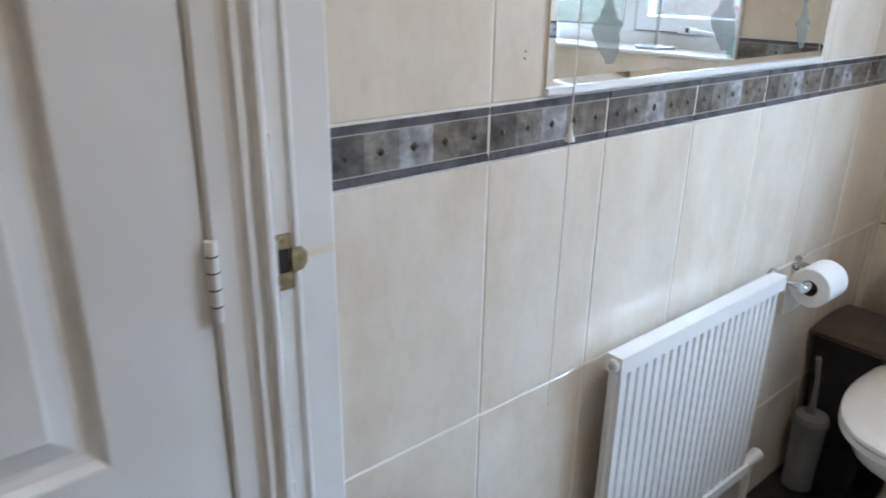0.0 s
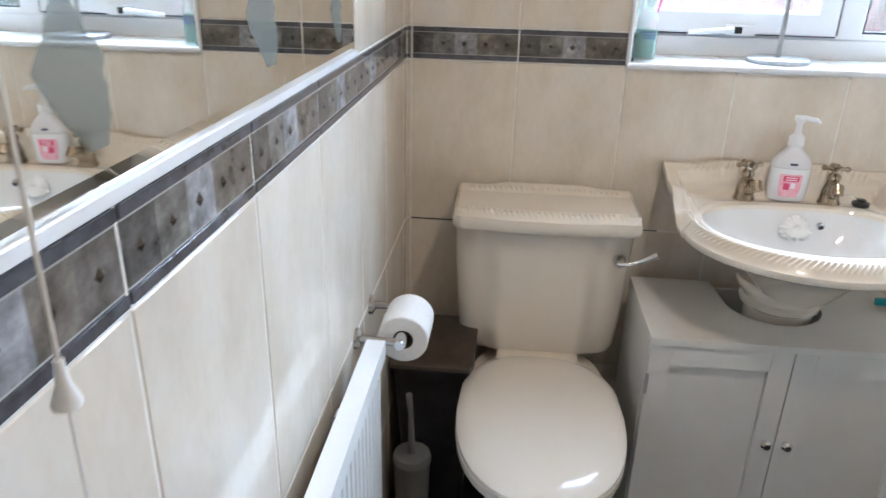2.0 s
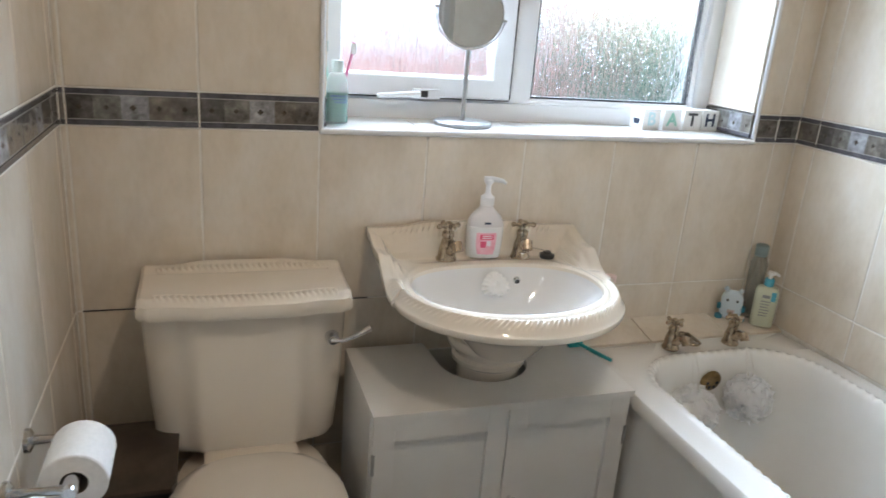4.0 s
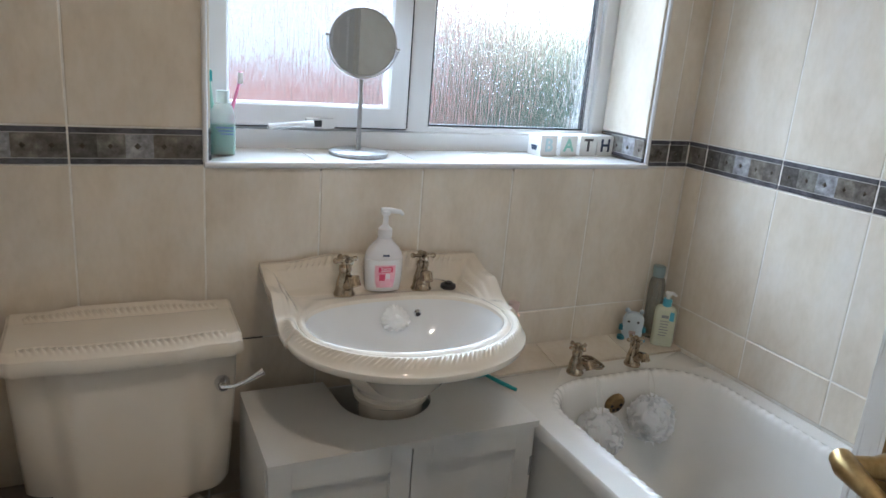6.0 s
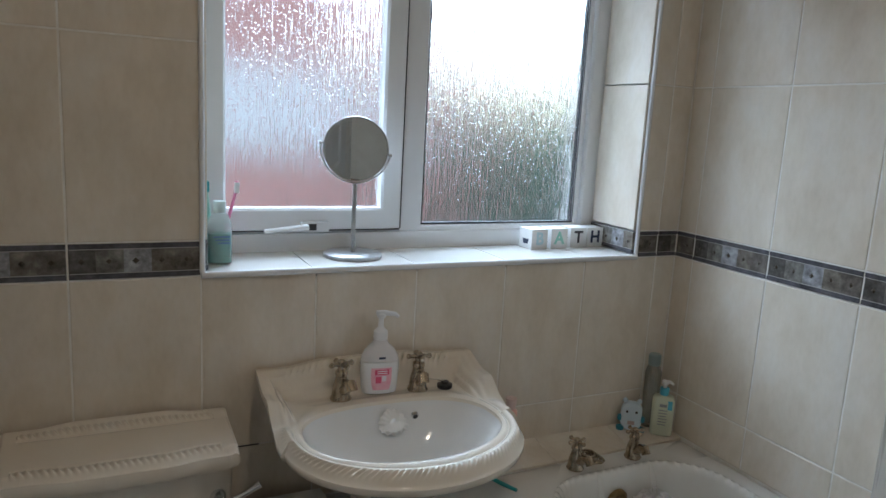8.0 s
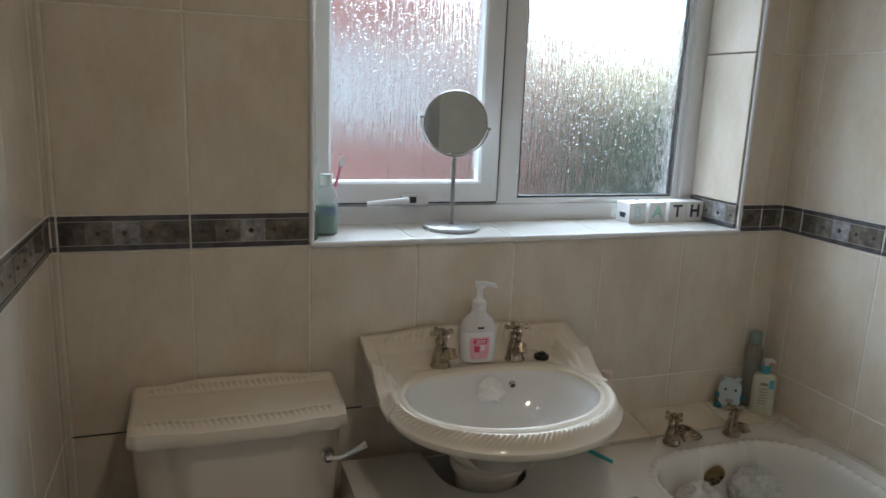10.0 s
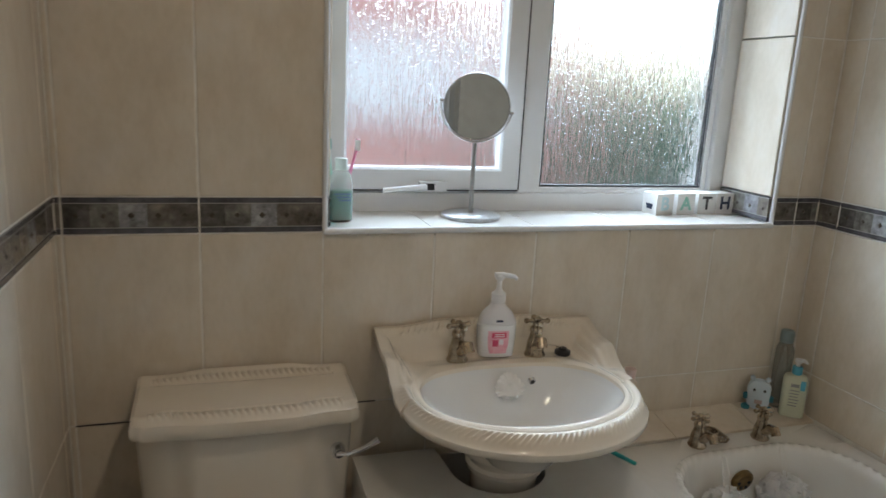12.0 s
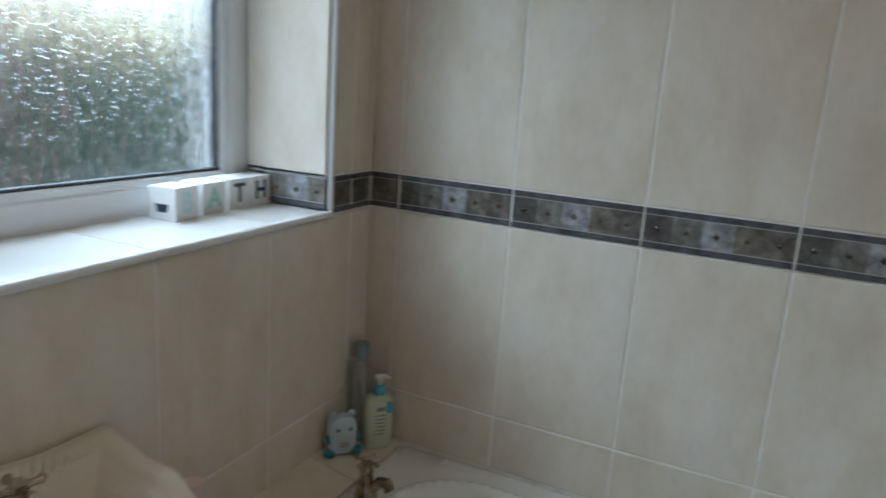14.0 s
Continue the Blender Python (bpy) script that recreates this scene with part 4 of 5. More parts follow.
part("label", rings([[(-0.0262 * math.sqrt(max(0.0, 1 - (y / 0.060) ** 2)), y, z) for y in [(-0.028 + 0.056 * i / 10) * w for i in range(11)]] for z, w in ((0.013, 0.70), (0.028, 0.84), (0.045, 0.90), (0.066, 0.88))], close=False, caps=(False, False)), PINK_LABEL, soap, "pink label", smooth=True)
part("label_band", box(-0.0268, -0.0255, -0.018, 0.016, 0.050, 0.062), RED_LABEL, soap, "red band")
part("label_flower", box(-0.0268, -0.0258, 0.000, 0.014, 0.030, 0.045), RED_LABEL, soap)
part("label_flower", box(-0.0267, -0.0256, -0.012, -0.002, 0.034, 0.047), PALE_LABEL, soap)
for k in range(2):
    part("print_bar", box(-0.0271, -0.0267, -0.014, 0.010, 0.0525 + 0.005 * k, 0.0545 + 0.005 * k), PALE_LABEL, soap)
part("emblem", box(-0.0242, -0.0232, -0.009, 0.007, 0.0865, 0.0915), NAVY, soap)

soap.scale = (0.97, 0.97, 1.0)

# ---- cabinet ----
cabinet = thing("under_basin_cabinet", "white two-door under-basin cabinet with a cut-out round the pedestal", "cabinet")
KX0, KX1, KY0, KY1, KZ = -0.369, -0.066, -1.175, -0.577, 0.606
cy = BY + 0.012
cut = [(KX1, cy + 0.115), (-0.10, cy + 0.112)]
for k in range(17):
    a = math.pi * k / 16
    cut.append((-0.175 - 0.108 * math.sin(a), cy + 0.108 * math.cos(a)))
cut += [(-0.10, cy - 0.112), (KX1, cy - 0.115)]
top = [(KX1, KY1), *cut, (KX1, KY0 - 0.003), (KX0 - 0.008, KY0 - 0.003), (KX0 - 0.008, KY1)]
bm = prism(top[::-1], 0.016, "z", KZ - 0.016)
bmesh.ops.triangulate(bm, faces=[f for f in bm.faces if len(f.verts) > 4])
part("top", bm, CABINET, cabinet)
for y in (KY0, KY1 - 0.016):
    part("side", box(KX0 + 0.018, KX1, y, y + 0.016, 0.0, KZ - 0.0165), CABINET, cabinet, bevel=0.001, seg=1)
# Unseen back panel, added to block light behind the pedestal cut-out.
part("back", box(KX1 - 0.005, KX1 - 0.001, KY0 + 0.0165, KY1 - 0.0165, 0.0, KZ - 0.0165), CABINET, cabinet)
part("plinth", box(KX0 + 0.03, KX0 + 0.045, KY0 + 0.0165, KY1 - 0.0165, 0.0, 0.07), CABINET, cabinet)
part("bottom_shelf", box(KX0 + 0.02, KX1, KY0 + 0.0165, KY1 - 0.0165, 0.07, 0.085), CABINET, cabinet)
mid = (KY0 + KY1) / 2
for side, (y0, y1) in enumerate(((mid + 0.0015, KY1 - 0.003), (KY0 + 0.003, mid - 0.0015))):
    d = part("door", box(KX0 + 0.009, KX0 + 0.018, y0, y1, 0.03, KZ - 0.019), CABINET, cabinet, bevel=0.001, seg=1)
    for n, (a, b, c, e) in enumerate(((y0, y0 + 0.045, 0.03, KZ - 0.019), (y1 - 0.045, y1, 0.03, KZ - 0.019), (y0 + 0.0455, y1 - 0.0455, KZ - 0.066, KZ - 0.019), (y0 + 0.0455, y1 - 0.0455, 0.03, 0.075))):
        part("rail", box(KX0 - 0.003, KX0 + 0.0095, a, b, c, e), CABINET, d, bevel=0.003, seg=1)
    ky = mid + (0.022 if side == 0 else -0.022)
    part("knob", tube([(KX0 - 0.002, ky, 0.362), (KX0 - 0.010, ky, 0.362), (KX0 - 0.018, ky, 0.362), (KX0 - 0.024, ky, 0.362)], [0.006, 0.006, 0.012, 0.007], 18), CHROME, d, smooth=True)
    hy = y1 - 0.001 if side == 0 else y0 + 0.001
    for z in (0.49, 0.13):
        part("hinge", tube([(KX0 - 0.002, hy, z - 0.024), (KX0 - 0.002, hy, z + 0.024)], 0.004, 10), STEEL, d, smooth=True)

# ---- bath ----
bath = thing("bath", "white acrylic bath with a rope-moulded inner edge", "bath")
BX0, BX1, BY0, BY1, BZ = -1.806, -0.112, -1.842, -1.190, 0.583
IX0, IX1, IY0, IY1 = -1.70, -0.190, -1.785, -1.262
NP = 1200
cxm, cym = (IX0 + IX1) / 2, (IY0 + IY1) / 2


def round_ring(x0, x1, y0, y1, r, n=NP):
    """A rounded rectangle with n evenly spaced points."""
    lx, ly, q = x1 - x0 - 2 * r, y1 - y0 - 2 * r, math.pi * r / 2
    total = 2 * lx + 2 * ly + 4 * q
    out = []
    for i in range(n):
        d = total * i / n
        for seg_len, kind in ((ly, "e"), (q, 0), (lx, "n"), (q, 1), (ly, "w"), (q, 2), (lx, "s"), (q, 3)):
            if d <= seg_len:
                break
            d -= seg_len
        if kind == "e":
            p = (x1, y0 + r + d)
        elif kind == "n":
            p = (x1 - r - d, y1)
        elif kind == "w":
            p = (x0, y1 - r - d)
        elif kind == "s":
            p = (x0 + r + d, y0)
        else:
            cx = x1 - r if kind in (0, 3) else x0 + r
            cyy = y1 - r if kind in (0, 1) else y0 + r
            a = math.pi / 2 * kind + d / r
            p = (cx + r * math.cos(a), cyy + r * math.sin(a))
        out.append(p)
    return out


def bath_ring(inset, z, r, rope=0.0, slope=0.0):
    pts = round_ring(IX0 + inset * 1.3 + slope, IX1 - inset, IY0 + inset, IY1 - inset, r)
    return [(x, y, z + rope * math.sin(i * 2 * math.pi * 150 / NP)) for i, (x, y) in enumerate(pts)]


outer = round_ring(BX0, BX1, BY0, BY1, 0.012)
mix_ring = lambda t, z: [(a[0] + (b[0] - a[0]) * t, a[1] + (b[1] - a[1]) * t, z) for a, b in zip(outer, round_ring(IX0, IX1, IY0, IY1, 0.16))]
loops = [[(x, y, BZ - 0.035) for x, y in outer], [(x, y, BZ - 0.006) for x, y in outer], mix_ring(0.06, BZ), mix_ring(0.55, BZ), mix_ring(0.86, BZ - 0.001),
         bath_ring(0.001, BZ + 0.001, 0.16), bath_ring(0.005, BZ + 0.0035, 0.158, 0.0016), bath_ring(0.011, BZ + 0.002, 0.155, 0.0016), bath_ring(0.016, BZ - 0.004, 0.152, 0.001),
         bath_ring(0.020, BZ - 0.012, 0.15), bath_ring(0.027, BZ - 0.05, 0.145), bath_ring(0.045, BZ - 0.20, 0.135, 0, 0.04), bath_ring(0.065, BZ - 0.33, 0.12, 0, 0.10), bath_ring(0.10, BZ - 0.375, 0.10, 0, 0.13), bath_ring(0.16, BZ - 0.385, 0.06, 0, 0.15)]
part("shell", rings(loops, caps=(False, True)), ACRYLIC, bath, smooth=True)
part("side_panel", box(BX0, BX1, BY1 - 0.012, BY1 - 0.006, 0.0, BZ - 0.036), CABINET, bath)
ovb = part("overflow", tube([(-0.219, -1.523, 0.513), (-0.226, -1.523, 0.512), (-0.230, -1.523, 0.511)], [0.031, 0.030, 0.024], 28), BRONZE, bath, "brass overflow rose with dark holes", smooth=True)
for k in range(6):
    a = k * math.pi / 3
    yy, zz = -1.523 + 0.0145 * math.cos(a), 0.5115 + 0.0145 * math.sin(a)
    part("hole", tube([(-0.2295, yy, zz), (-0.2312, yy, zz - 0.0003)], 0.005, 10), BLACK, ovb)
for y in (-1.43, -1.622):
    bath_tap = cross_tap(-0.155, y, BZ + 0.001, 0.056, "tarnished nickel cross-head bath tap", "bath taps", 6 if y > -1.5 else -4)
    bath_tap.scale = (0.93, 0.93, 0.91)
bplug = thing("bath_plug_chain", "coiled tarnished bead chain lying beside the bath tap", "chain", (-0.150, -1.500, BZ + 0.002))
part("chain", tube([(0.018 * math.cos(k * 0.8) + 0.0006 * k, 0.020 * math.sin(k * 0.8) - 0.01 + 0.0008 * k, 0.004 + 0.0006 * k) for k in range(34)], 0.0035, 6), NICKEL, bplug, smooth=True)
ledge = thing("tiled_ledge", "cream tiled ledge between the bath and the window wall", "", kind="structure")
for a, b in ((-1.176, -1.40), (-1.403, -1.652), (-1.655, -1.842)):
    part("tile", prism([(-0.110, 0.579), (-0.0005, 0.579), (-0.0005, 0.606), (-0.110, 0.5855)], a - b, "y", b), TILE, ledge, bevel=0.001, seg=1)
part("ledge_base", box(-0.108, 0.006, -1.845, -1.178, 0.0, 0.5788), GROUT, ledge)

# ---- nets hanging from the bath taps ----


def puff(at, seed, r=0.059):
    t = thing("bath_puff", "white nylon net bath puff hanging from a tap by its loop", "bath puff", at, 0, "bath puffs")
    rn = random.Random(seed)
    verts, faces = [], []
    for k in range(64):
        d = Vector((rn.gauss(0, 1), rn.gauss(0, 1), rn.gauss(0, 1))).normalized()
        side = d.orthogonal().normalized()
        side.rotate(Matrix.Rotation(rn.uniform(0, 6.28), 3, d))
        up = d.cross(side)
        i0 = len(verts)
        n, w = 9, rn.uniform(0.028, 0.042)
        for q in range(n):
            f = q / (n - 1) - 0.5
            wob = 0.006 * math.sin(q * 1.9 + k)
            base = d * (r * 0.72) + side * (f * w * 0.9) + up * wob * 0.5
            tip = d * (r * (1.04 + 0.07 * math.sin(q * 2.3 + k * 1.7)) - abs(f) * 0.016) + side * (f * w * 2.1) + up * (wob * 2.0)
            verts += [base, (base + tip) / 2 + up * wob, tip]
        for q in range(n - 1):
            for e in range(2):
                a = i0 + q * 3 + e
                faces.append((a, a + 1, a + 4, a + 3))
    me = bpy.data.meshes.new("net")
    me.from_pydata(verts, [], faces)
    me.materials.append(NET)
    me.polygons.foreach_set("use_smooth", [True] * len(me.polygons))
    o = new("net", me)
    o.parent = t
    ring = []
    for i in range(25):
        th = math.pi * i / 24
        ring.append([])
        for j in range(48):
            ph = 2 * math.pi * j / 48
            v = Vector((math.sin(th) * math.cos(ph), math.sin(th) * math.sin(ph), math.cos(th)))
            q = r * (0.93 + 0.26 * abs(noise.noise(v * 3.1 + Vector((seed, 0, 0)))) + 0.05 * noise.noise(v * 8))
            ring[-1].append(tuple(v * max(q, 0.001) if 0 < i < 24 else v * r * 0.8 + Vector((0.0001 * math.cos(ph), 0.0001 * math.sin(ph), 0))))
    part("core", rings(ring), NET, t, smooth=True)
    return t


for (x, y, z), seed, ty in (((-0.278, -1.437, 0.470), 3, -1.437), ((-0.268, -1.612, 0.480), 8, -1.618)):
    t = puff((x, y, z), seed)
    part("loop", tube([(0.0, 0.004, 0.03), (0.018, 0.007, 0.09), (0.035, 0.004, 0.140 if seed == 3 else 0.130), (0.030, -0.004, 0.132 if seed == 3 else 0.123), (0.012, -0.008, 0.09), (0.0, -0.004, 0.03)], 0.0014, 6), CORD, t, smooth=True)

# ---- bottles and toy on the ledge ----
lotion = thing("lotion_bottle", "pale green pump bottle with a blue collar and white pump", "bottle", (-0.075, -1.792, 0.5930), -40)
lotion.scale = (1.0, 0.9, 0.96)
part("body", rings([oval(0, 0.032, 0.018, p=3.4), oval(0.003, 0.035, 0.020, p=3.4), oval(0.112, 0.035, 0.020, p=3.4), oval(0.122, 0.029, 0.018, p=3), oval(0.127, 0.014, 0.013, p=2)]), CREAM_LOTION, lotion, smooth=True)
part("collar", lathe([(0.0145, 0.126), (0.015, 0.145), (0.012, 0.149)], 18), BLUE_CAP, lotion, smooth=True)
lp = part("pump", lathe([(0.006, 0.148), (0.006, 0.158), (0.011, 0.160), (0.011, 0.168), (0.004, 0.171)], 16), WHITE_PLASTIC, lotion, smooth=True)
part("nozzle", tube([(0, 0.008, 0.167), (0, -0.014, 0.167), (0, -0.026, 0.160)], [0.006, 0.005, 0.0035], 10), WHITE_PLASTIC, lp, smooth=True)
part("blue_tab", box(-0.0206, -0.0196, -0.027, -0.013, 0.085, 0.113), BLUE_CAP, lotion)
part("emblem", box(-0.0207, -0.0198, -0.010, 0.012, 0.092, 0.101), GREY_TEXT, lotion)
for k in range(6):
    part("print_bar", box(-0.0206, -0.0198, -0.014 + 0.002 * (k % 3), 0.014, 0.080 - 0.009 * k, 0.0825 - 0.009 * k), GREY_TEXT, lotion)
grey = thing("shower_gel_bottle", "tall grey translucent bottle with a teal cap in the corner", "bottle", (-0.028, -1.786, 0.6010))
part("body", lathe([(0.021, 0.0), (0.024, 0.004), (0.024, 0.165), (0.019, 0.182), (0.014, 0.188)], 24), GREY_BOTTLE, grey, smooth=True)
part("cap", lathe([(0.017, 0.188), (0.018, 0.191), (0.018, 0.218), (0.014, 0.222), (0.001, 0.223)], 24), mat("dull_teal_cap", (0.22, 0.30, 0.31), 0.35), grey, smooth=True)
toy = thing("hippo_toy_sponge", "pale blue and teal hippo-shaped bath toy leaning on the tiles", "toy", (-0.034, -1.712, 0.6000), -38)
bm = rings([[(0.010, y, z) for y, z in rounded(-0.029, 0.029, 0.006, 0.080, 0.022)], [(-0.004, y, z) for y, z in rounded(-0.032, 0.032, 0.002, 0.083, 0.024)], [(-0.016, y, z) for y, z in rounded(-0.030, 0.030, 0.004, 0.080, 0.022)], [(-0.022, y, z) for y, z in rounded(-0.022, 0.022, 0.012, 0.070, 0.018)]])
part("body", bm, TOY_BLUE, toy, smooth=True)
for s in (-1, 1):
    part("ear", lathe([(0.001, 0.0), (0.0075, 0.004), (0.0075, 0.010), (0.001, 0.015)], 12, (-0.006, s * 0.021, 0.078)), TOY_BLUE, toy, smooth=True)
    part("eye", tube([(-0.019, s * 0.014, 0.058), (-0.0235, s * 0.014, 0.058)], [0.0052, 0.003], 12), BLACK, toy, smooth=True)
    part("foot", lathe([(0.001, 0.0), (0.012, 0.003), (0.012, 0.012), (0.001, 0.017)], 14, (-0.014, s * 0.031, 0.0)), TOY_TEAL, toy, smooth=True)
    part("paw", lathe([(0.001, 0.0), (0.008, 0.003), (0.008, 0.016), (0.001, 0.020)], 12, (-0.010, s * 0.033, 0.026)), TOY_TEAL, toy, smooth=True)
part("mouth", box(-0.0235, -0.0215, -0.010, 0.010, 0.022, 0.032), mat("toy_pink_grey", (0.45, 0.36, 0.36), 0.5), toy, bevel=0.0008, seg=1)
for o in toy.children:
    o.scale = (1.0, 0.95, 1.06)

# ---- razors on the basin's far side ----
razor = thing("razor", "peach-coloured plastic bottle standing beside the basin", "bottle", (-0.050, -1.285, 0.5970))
part("body", lathe([(0.016, 0.0), (0.018, 0.004), (0.018, 0.125), (0.010, 0.132)], 18), PEACH, razor, smooth=True)
part("cap", lathe([(0.013, 0.132), (0.015, 0.160), (0.001, 0.162)], 16), mat("pale_pink_cap", (0.80, 0.62, 0.58), 0.35), razor, smooth=True)
blade = thing("teal_razor", "teal plastic razor lying on the cabinet top", "razor", (-0.185, -1.172, KZ), 0)
part("grip", tube([(0.03, 0.03, 0.018), (-0.02, 0.0, 0.010), (-0.06, -0.022, 0.007)], [0.004, 0.0055, 0.0045], 10), TEAL, blade, smooth=True)
part("razor_head", box(0.024, 0.034, 0.012, 0.050, 0.006, 0.022), TEAL, blade, bevel=0.002, seg=1)

# ---- things on the sill ----
mw = thing("mouthwash_bottle", "clear bottle half full of turquoise liquid", "bottle", (0.085, -0.566, SILL))
part("bottle", rings([oval(0, 0.023, 0.017, p=3), oval(0.003, 0.026, 0.020, p=3), oval(0.085, 0.026, 0.020, p=3), oval(0.108, 0.020, 0.016, p=2.4), oval(0.118, 0.012, 0.012, p=2)]), CLEAR, mw, smooth=True)
part("liquid", rings([oval(0.004, 0.0235, 0.0175, p=3), oval(0.070, 0.0235, 0.0175, p=3)]), TURQ_LIQUID, mw, smooth=True)
part("cap", lathe([(0.0135, 0.116), (0.014, 0.142), (0.001, 0.143)], 18), mat("pale_mint_cap", (0.70, 0.80, 0.78), 0.35, Transmission_Weight=0.3), mw, smooth=True)
for k in range(3):
    part("print_bar", box(-0.0208, -0.0200, -0.020, 0.018 - 0.005 * k, 0.062 - 0.007 * k, 0.0650 - 0.007 * k), mat("label_blue", (0.10, 0.14, 0.32), 0.5), mw)
cup = thing("toothbrush_cup", "clear tumbler holding a green and a pink toothbrush", "tumbler", (0.140, -0.566, SILL))
part("tumbler", lathe([(0.024, 0.0), (0.028, 0.10), (0.0262, 0.10), (0.023, 0.004), (0.001, 0.004)], 24), CLEAR, cup, smooth=True)
for nm, col, y, lean, zt in (("green", MINT, 0.008, 0.012, 0.178), ("pink", mat("pink_plastic", (0.72, 0.20, 0.36), 0.3), -0.008, -0.034, 0.176)):
    tb = thing("toothbrush", nm + " toothbrush standing in the clear tumbler", "toothbrush", (0.140, -0.566 + y, SILL + 0.005), 0, "toothbrushes")
    part("handle", tube([(0, 0, 0), (0, lean * 0.5, 0.08), (0, lean, 0.145), (0, lean * 1.15, zt)], [0.005, 0.0045, 0.003, 0.0045], 10), col, tb, smooth=True)
    part("bristles", box(-0.012, -0.001, lean * 1.1 - 0.005, lean * 1.1 + 0.005, zt - 0.026, zt - 0.002), WHITE_PLASTIC if nm == "pink" else TEAL, tb, bevel=0.001, seg=1)

stand = thing("vanity_mirror", "round tilting mirror on thin stem and grey disc base", "mirror", (0.110, -0.889, SILL))
part("base", lathe([(0.070, 0.0), (0.0725, 0.002), (0.0725, 0.009), (0.070, 0.011), (0.006, 0.012)], 48), STEEL, stand, smooth=True)
part("stem", tube([(0, 0, 0.008), (0, 0, 0.181)], 0.0056, 14), STEEL, stand, smooth=True)
RD, DZ = 0.080, 0.266
M = Matrix.Translation((0, 0, DZ)) @ Matrix.Rotation(radians(-16), 4, "Z") @ Matrix.Rotation(radians(8), 4, "X")
TILT = Matrix.Rotation(radians(-9), 4, "Y")
arc = [(0.0, (RD + 0.005) * math.cos(a), (RD + 0.005) * math.sin(a) + 0.003) for a in [radians(180 + 180 * k / 24) for k in range(25)]]
part("yoke", tube([tuple(M @ Vector(p)) for p in arc], 0.0022, 8), CHROME, stand, smooth=True)
bm = tube([(0.004, 0, 0), (0.004, 0, 0)], 1)
bm.clear()
loops = [[(x, r * math.cos(2 * math.pi * i / 56), r * math.sin(2 * math.pi * i / 56)) for i in range(56)] for x, r in ((0.004, RD - 0.003), (0.004, RD), (-0.004, RD), (-0.005, RD - 0.001), (-0.005, RD - 0.003), (-0.0035, RD - 0.0035))]
rings(loops, bm, caps=(True, False))
bm.transform(M @ TILT)
part("rim", bm, CHROME, stand, "chrome rim", smooth=True)
bm = rings([[(-0.0036, r * math.cos(2 * math.pi * i / 56), r * math.sin(2 * math.pi * i / 56)) for i in range(56)] for r in (RD - 0.0036, 0.0005)], caps=(False, True))
bm.transform(M @ TILT)
part("glass", bm, MIRROR, stand)
for s in (-1, 1):
    part("pivot", tube([tuple(M @ Vector((0, s * (RD - 0.001), 0))), tuple(M @ Vector((0, s * (RD + 0.009), 0)))], 0.0042, 10), CHROME, stand, smooth=True)

CUBE = 0.057
for k, (letter, ink, word, y, turn) in enumerate((("B", PALE_BLUE, "pale blue B", -1.446, 6), ("A", MINT, "mint green A", -1.519, 2), ("T", CHARCOAL, "charcoal T", -1.592, 0), ("H", NAVY, "navy H", -1.653, 2))):
    blk = thing("letter_block", "white wooden cube with a " + word + " on the window sill", "letter block", (0.150 + (0.0, 0.006, 0.012, 0.014)[k], y, SILL), turn, "letter blocks")
    bm = box(-CUBE / 2, CUBE / 2, -CUBE / 2, CUBE / 2, 0, CUBE)
    part("cube", bm, BLOCK_WHITE, blk, bevel=0.003)
    text_part(letter, 0.050, ink, blk, pose(-CUBE / 2 - 0.0004, 0, CUBE / 2, 90, 0, -90))
    part("print", prism([(-0.012, 0.014), (0.012, 0.014), (0.009, 0.030), (-0.009, 0.030)][::-1] if k % 2 else [(-0.014, 0.028), (-0.010, 0.014), (0.010, 0.014), (0.014, 0.028)], 0.0006, "y", CUBE / 2 - 0.0002), NAVY, blk)

# ---- wall tiles, last ----
G = 0.0033
TH = 0.0075
_cache = {}


def tile_mesh(u0, u1, h, border):
    key = (round(u0, 3), round(u1, 3), round(h, 3), border)
    if key in _cache:
        return _cache[key]
    bm = bmesh.new()
    w = u1 - u0
    b = min(0.0018, w / 4)
    f = [[(u0, 0, 0), (u1, 0, 0), (u1, 0, h), (u0, 0, h)], [(u0, -TH + 0.0014, 0), (u1, -TH + 0.0014, 0), (u1, -TH + 0.0014, h), (u0, -TH + 0.0014, h)],
         [(u0 + b, -TH, b), (u1 - b, -TH, b), (u1 - b, -TH, h - b), (u0 + b, -TH, h - b)]]
    rings(f, bm, caps=(False, True))
    if border:
        for z0, z1 in ((0.0, 0.0105), (h - 0.0105, h)):
            if w > 0.01:
                box(u0 + 0.0005, u1 - 0.0005, -TH - 0.0016, -TH + 0.001, z0 + 0.0008, z1 - 0.0008, bm)
        n0 = len(bm.faces)
        for k in range(5):
            c = 0.2485 * (k + 0.5) / 5
            if c - 0.006 > u0 and c + 0.006 < u1:
                q, zc = (0.0058, 0.0055, 0.0068, 0.006, 0.006)[k], h / 2
                v = [bm.verts.new(p) for p in ((c - q, -TH, zc), (c, -TH, zc - q), (c + q, -TH, zc), (c, -TH, zc + q), (c, -TH - 0.0030, zc))]
                for i in range(4):
                    bm.faces.new((v[i], v[(i + 1) % 4], v[4])).material_index = 1
    me = bpy.data.meshes.new("border_tile" if border else "tile")
    bmesh.ops.recalc_face_normals(bm, faces=bm.faces)
    bm.to_mesh(me)
    bm.free()
    me.materials.append(BORDER if border else TILE)
    me.materials.append(STUD)
    _cache[key] = me
    return me


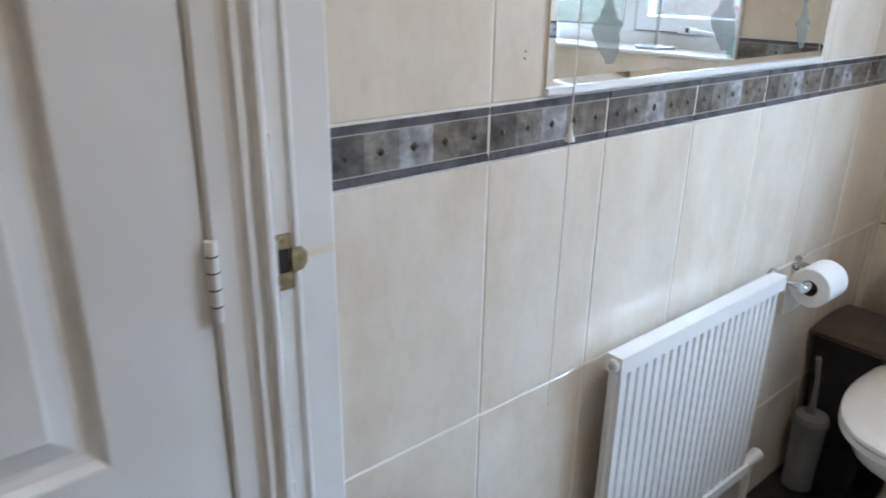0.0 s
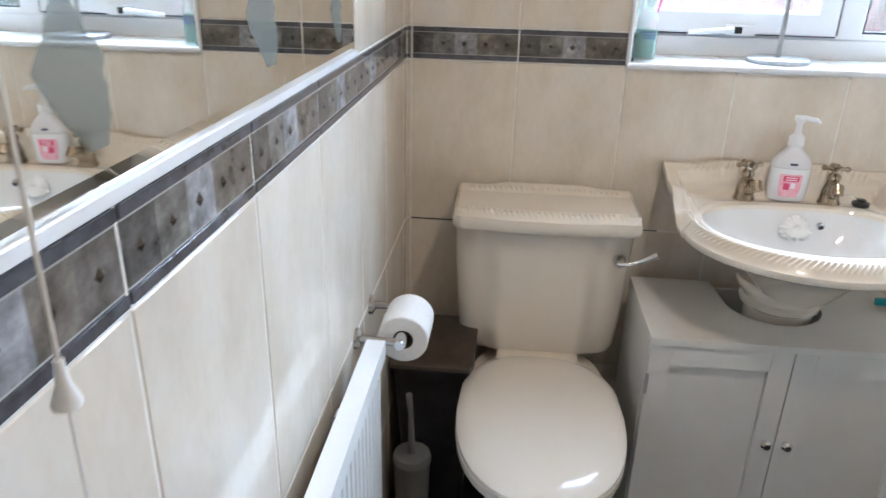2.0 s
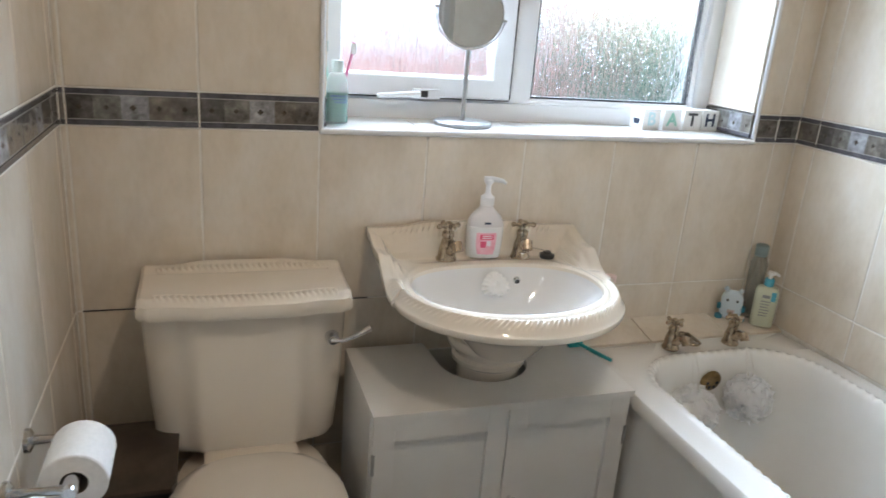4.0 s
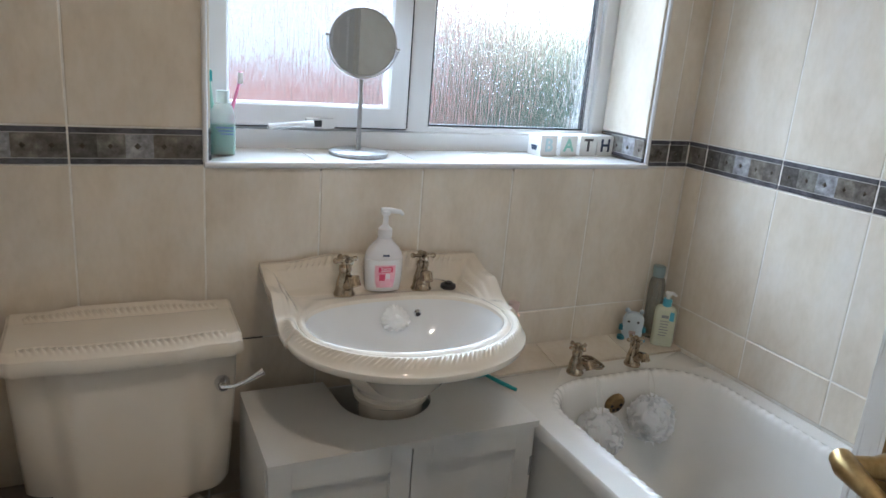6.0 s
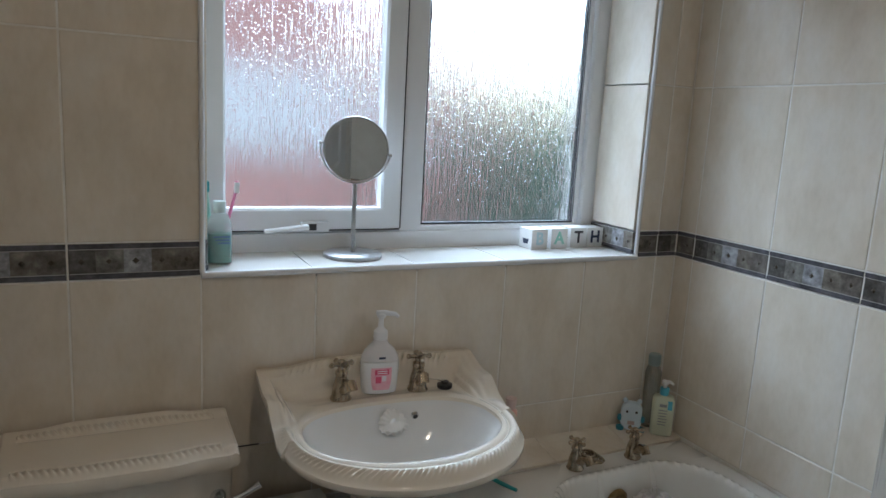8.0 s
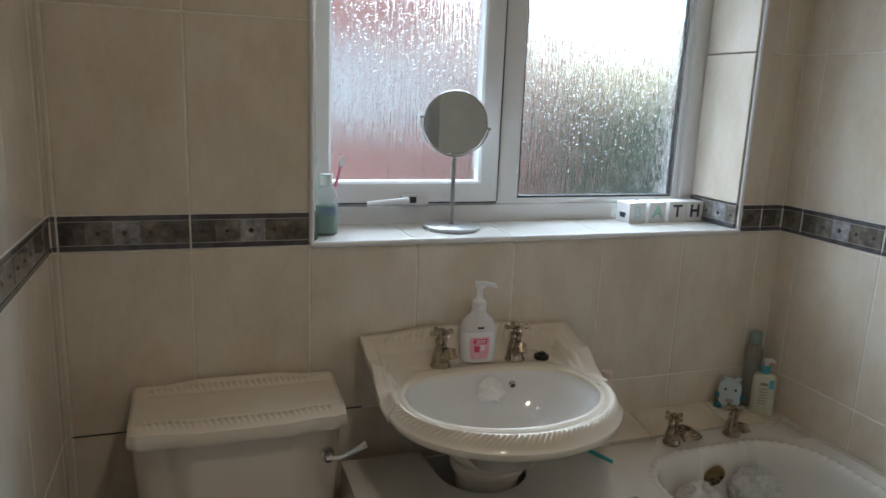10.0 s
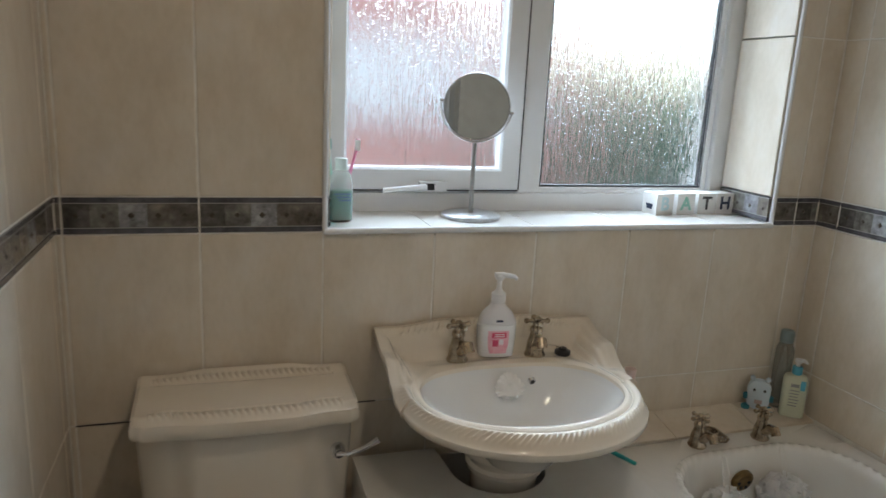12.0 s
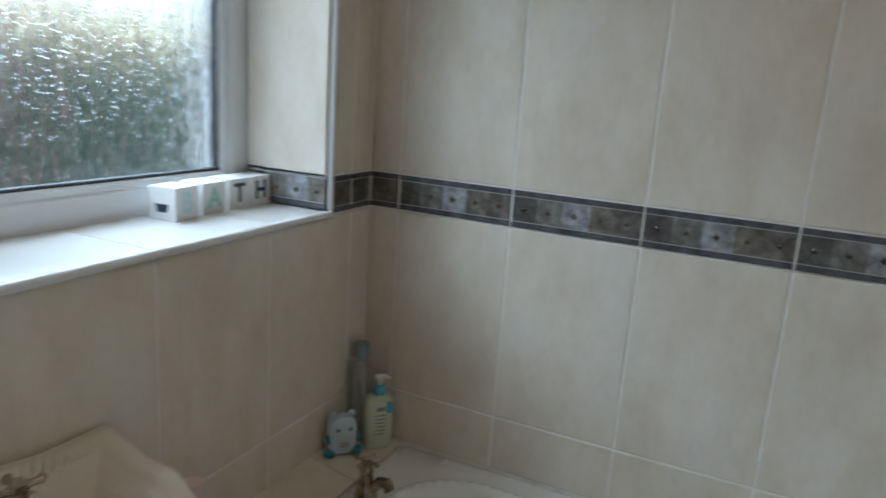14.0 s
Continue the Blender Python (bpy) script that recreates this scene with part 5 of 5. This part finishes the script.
ROWS = [(0.0, 0.3045, 0), (0.3045, 0.7065, 0), (0.7065, 1.1095, 0), (1.1095, 1.186, 1), (1.186, 1.5925, 0), (1.5925, 1.9945, 0), (1.9945, CEIL, 0)]
PITCH = 0.2515


def tile_wall(parent, first, length, at, turn, hole=None, first_full=0.0, z_from=0.0, u_from=0.0):
    """Tiles a wall. first: where the first whole joint lies along the wall; at and turn: the wall's own axes in the world."""
    edges = [first + PITCH * k for k in range(-1, 12)]
    for z0, z1, border in ROWS:
        for e in edges:
            a, b = max(e, u_from), min(e + PITCH, length)
            if b - a < 0.006 or z1 <= z_from:
                continue
            pieces = [(a, b, max(z0, z_from), z1)]
            if hole:
                h0, h1, hz0, hz1 = hole
                if b > h0 and a < h1 and z1 > hz0 and z0 < hz1:
                    pieces = []
                    if a < h0 - 0.004:
                        pieces.append((a, h0, z0, z1))
                    if b > h1 + 0.004:
                        pieces.append((h1, b, z0, z1))
                    m0, m1 = max(a, h0), min(b, h1)
                    if not border and z0 < hz0 - 0.02:
                        pieces.append((m0, m1, z0, hz0 - 0.002))
                    if not border and z1 > hz1 + 0.02:
                        pieces.append((m0, m1, hz1, z1))
            for p0, p1, q0, q1 in pieces:
                g0 = G / 2
                me = tile_mesh(p0 + g0 - e, p1 - g0 - e, q1 - q0 - G, border)
                o = new("border_tile" if border else "tile", me)
                o.parent = parent
                o.matrix_basis = Matrix.Translation(at) @ Matrix.Rotation(radians(turn), 4, "Z") @ Matrix.Translation((e, TH, q0 + g0))


# north wall: along +x from the door lining
tile_wall(wall_north, -1.5565 + 1.808, 1.808, (-1.808, 0, 0), 0, first_full=0)
# east wall: along -y from the north corner, round the window
tile_wall(wall_east, 0.0125, 1.845, (0, 0, 0), -90, hole=(-WIN_L, -WIN_R, SILL - 0.006, HEAD))
# south wall: along -x from the east corner, above the bath
tile_wall(wall_south, 0.070, 1.81, (0, Y_SOUTH, 0), 180, z_from=BZ + 0.004)
# window reveals
reveal = solid("window_reveal", [(0.0, FX, WIN_L, WIN_L + 0.004, SILL, HEAD), (0.0, FX, WIN_R - 0.004, WIN_R, SILL, HEAD), (0.0, FX, WIN_R, WIN_L, HEAD, HEAD + 0.007)], GROUT, "tiled window reveal")
for y, turn, u0 in ((WIN_R, 180, -FX + 0.002), (WIN_L, 0, 0.003)):
    for z0, z1, border in ((SILL + 0.001, 1.186, 1), (1.186, 1.5925, 0), (1.5925, HEAD, 0)):
        me = tile_mesh(0.0, FX - 0.006, z1 - z0 - G, border)
        o = new("border_tile" if border else "tile", me)
        o.parent = reveal
        o.matrix_basis = Matrix.Translation((FX - 0.003 if turn == 180 else 0.003, y, z0 + G / 2)) @ Matrix.Rotation(radians(turn), 4, "Z") @ Matrix.Translation((0, 0.0005, 0))

part("dark_joint", box(-0.0004, 0.001, -0.133, -0.012, 0.7052, 0.7078), RUBBER_AND_GAPS, wall_east, "dark cracked grout line")
part("dark_joint", box(-0.0004, 0.001, -0.640, -0.566, 0.7052, 0.7078), RUBBER_AND_GAPS, wall_east, "dark cracked grout line")
for dx, z in ((0.0, 1.243), (0.001, 1.252)):
    part("drill_hole", tube([(-1.497 + dx, -0.0002, z), (-1.497 + dx, -0.0006, z)], 0.0016, 8), RUBBER_AND_GAPS, wall_north)
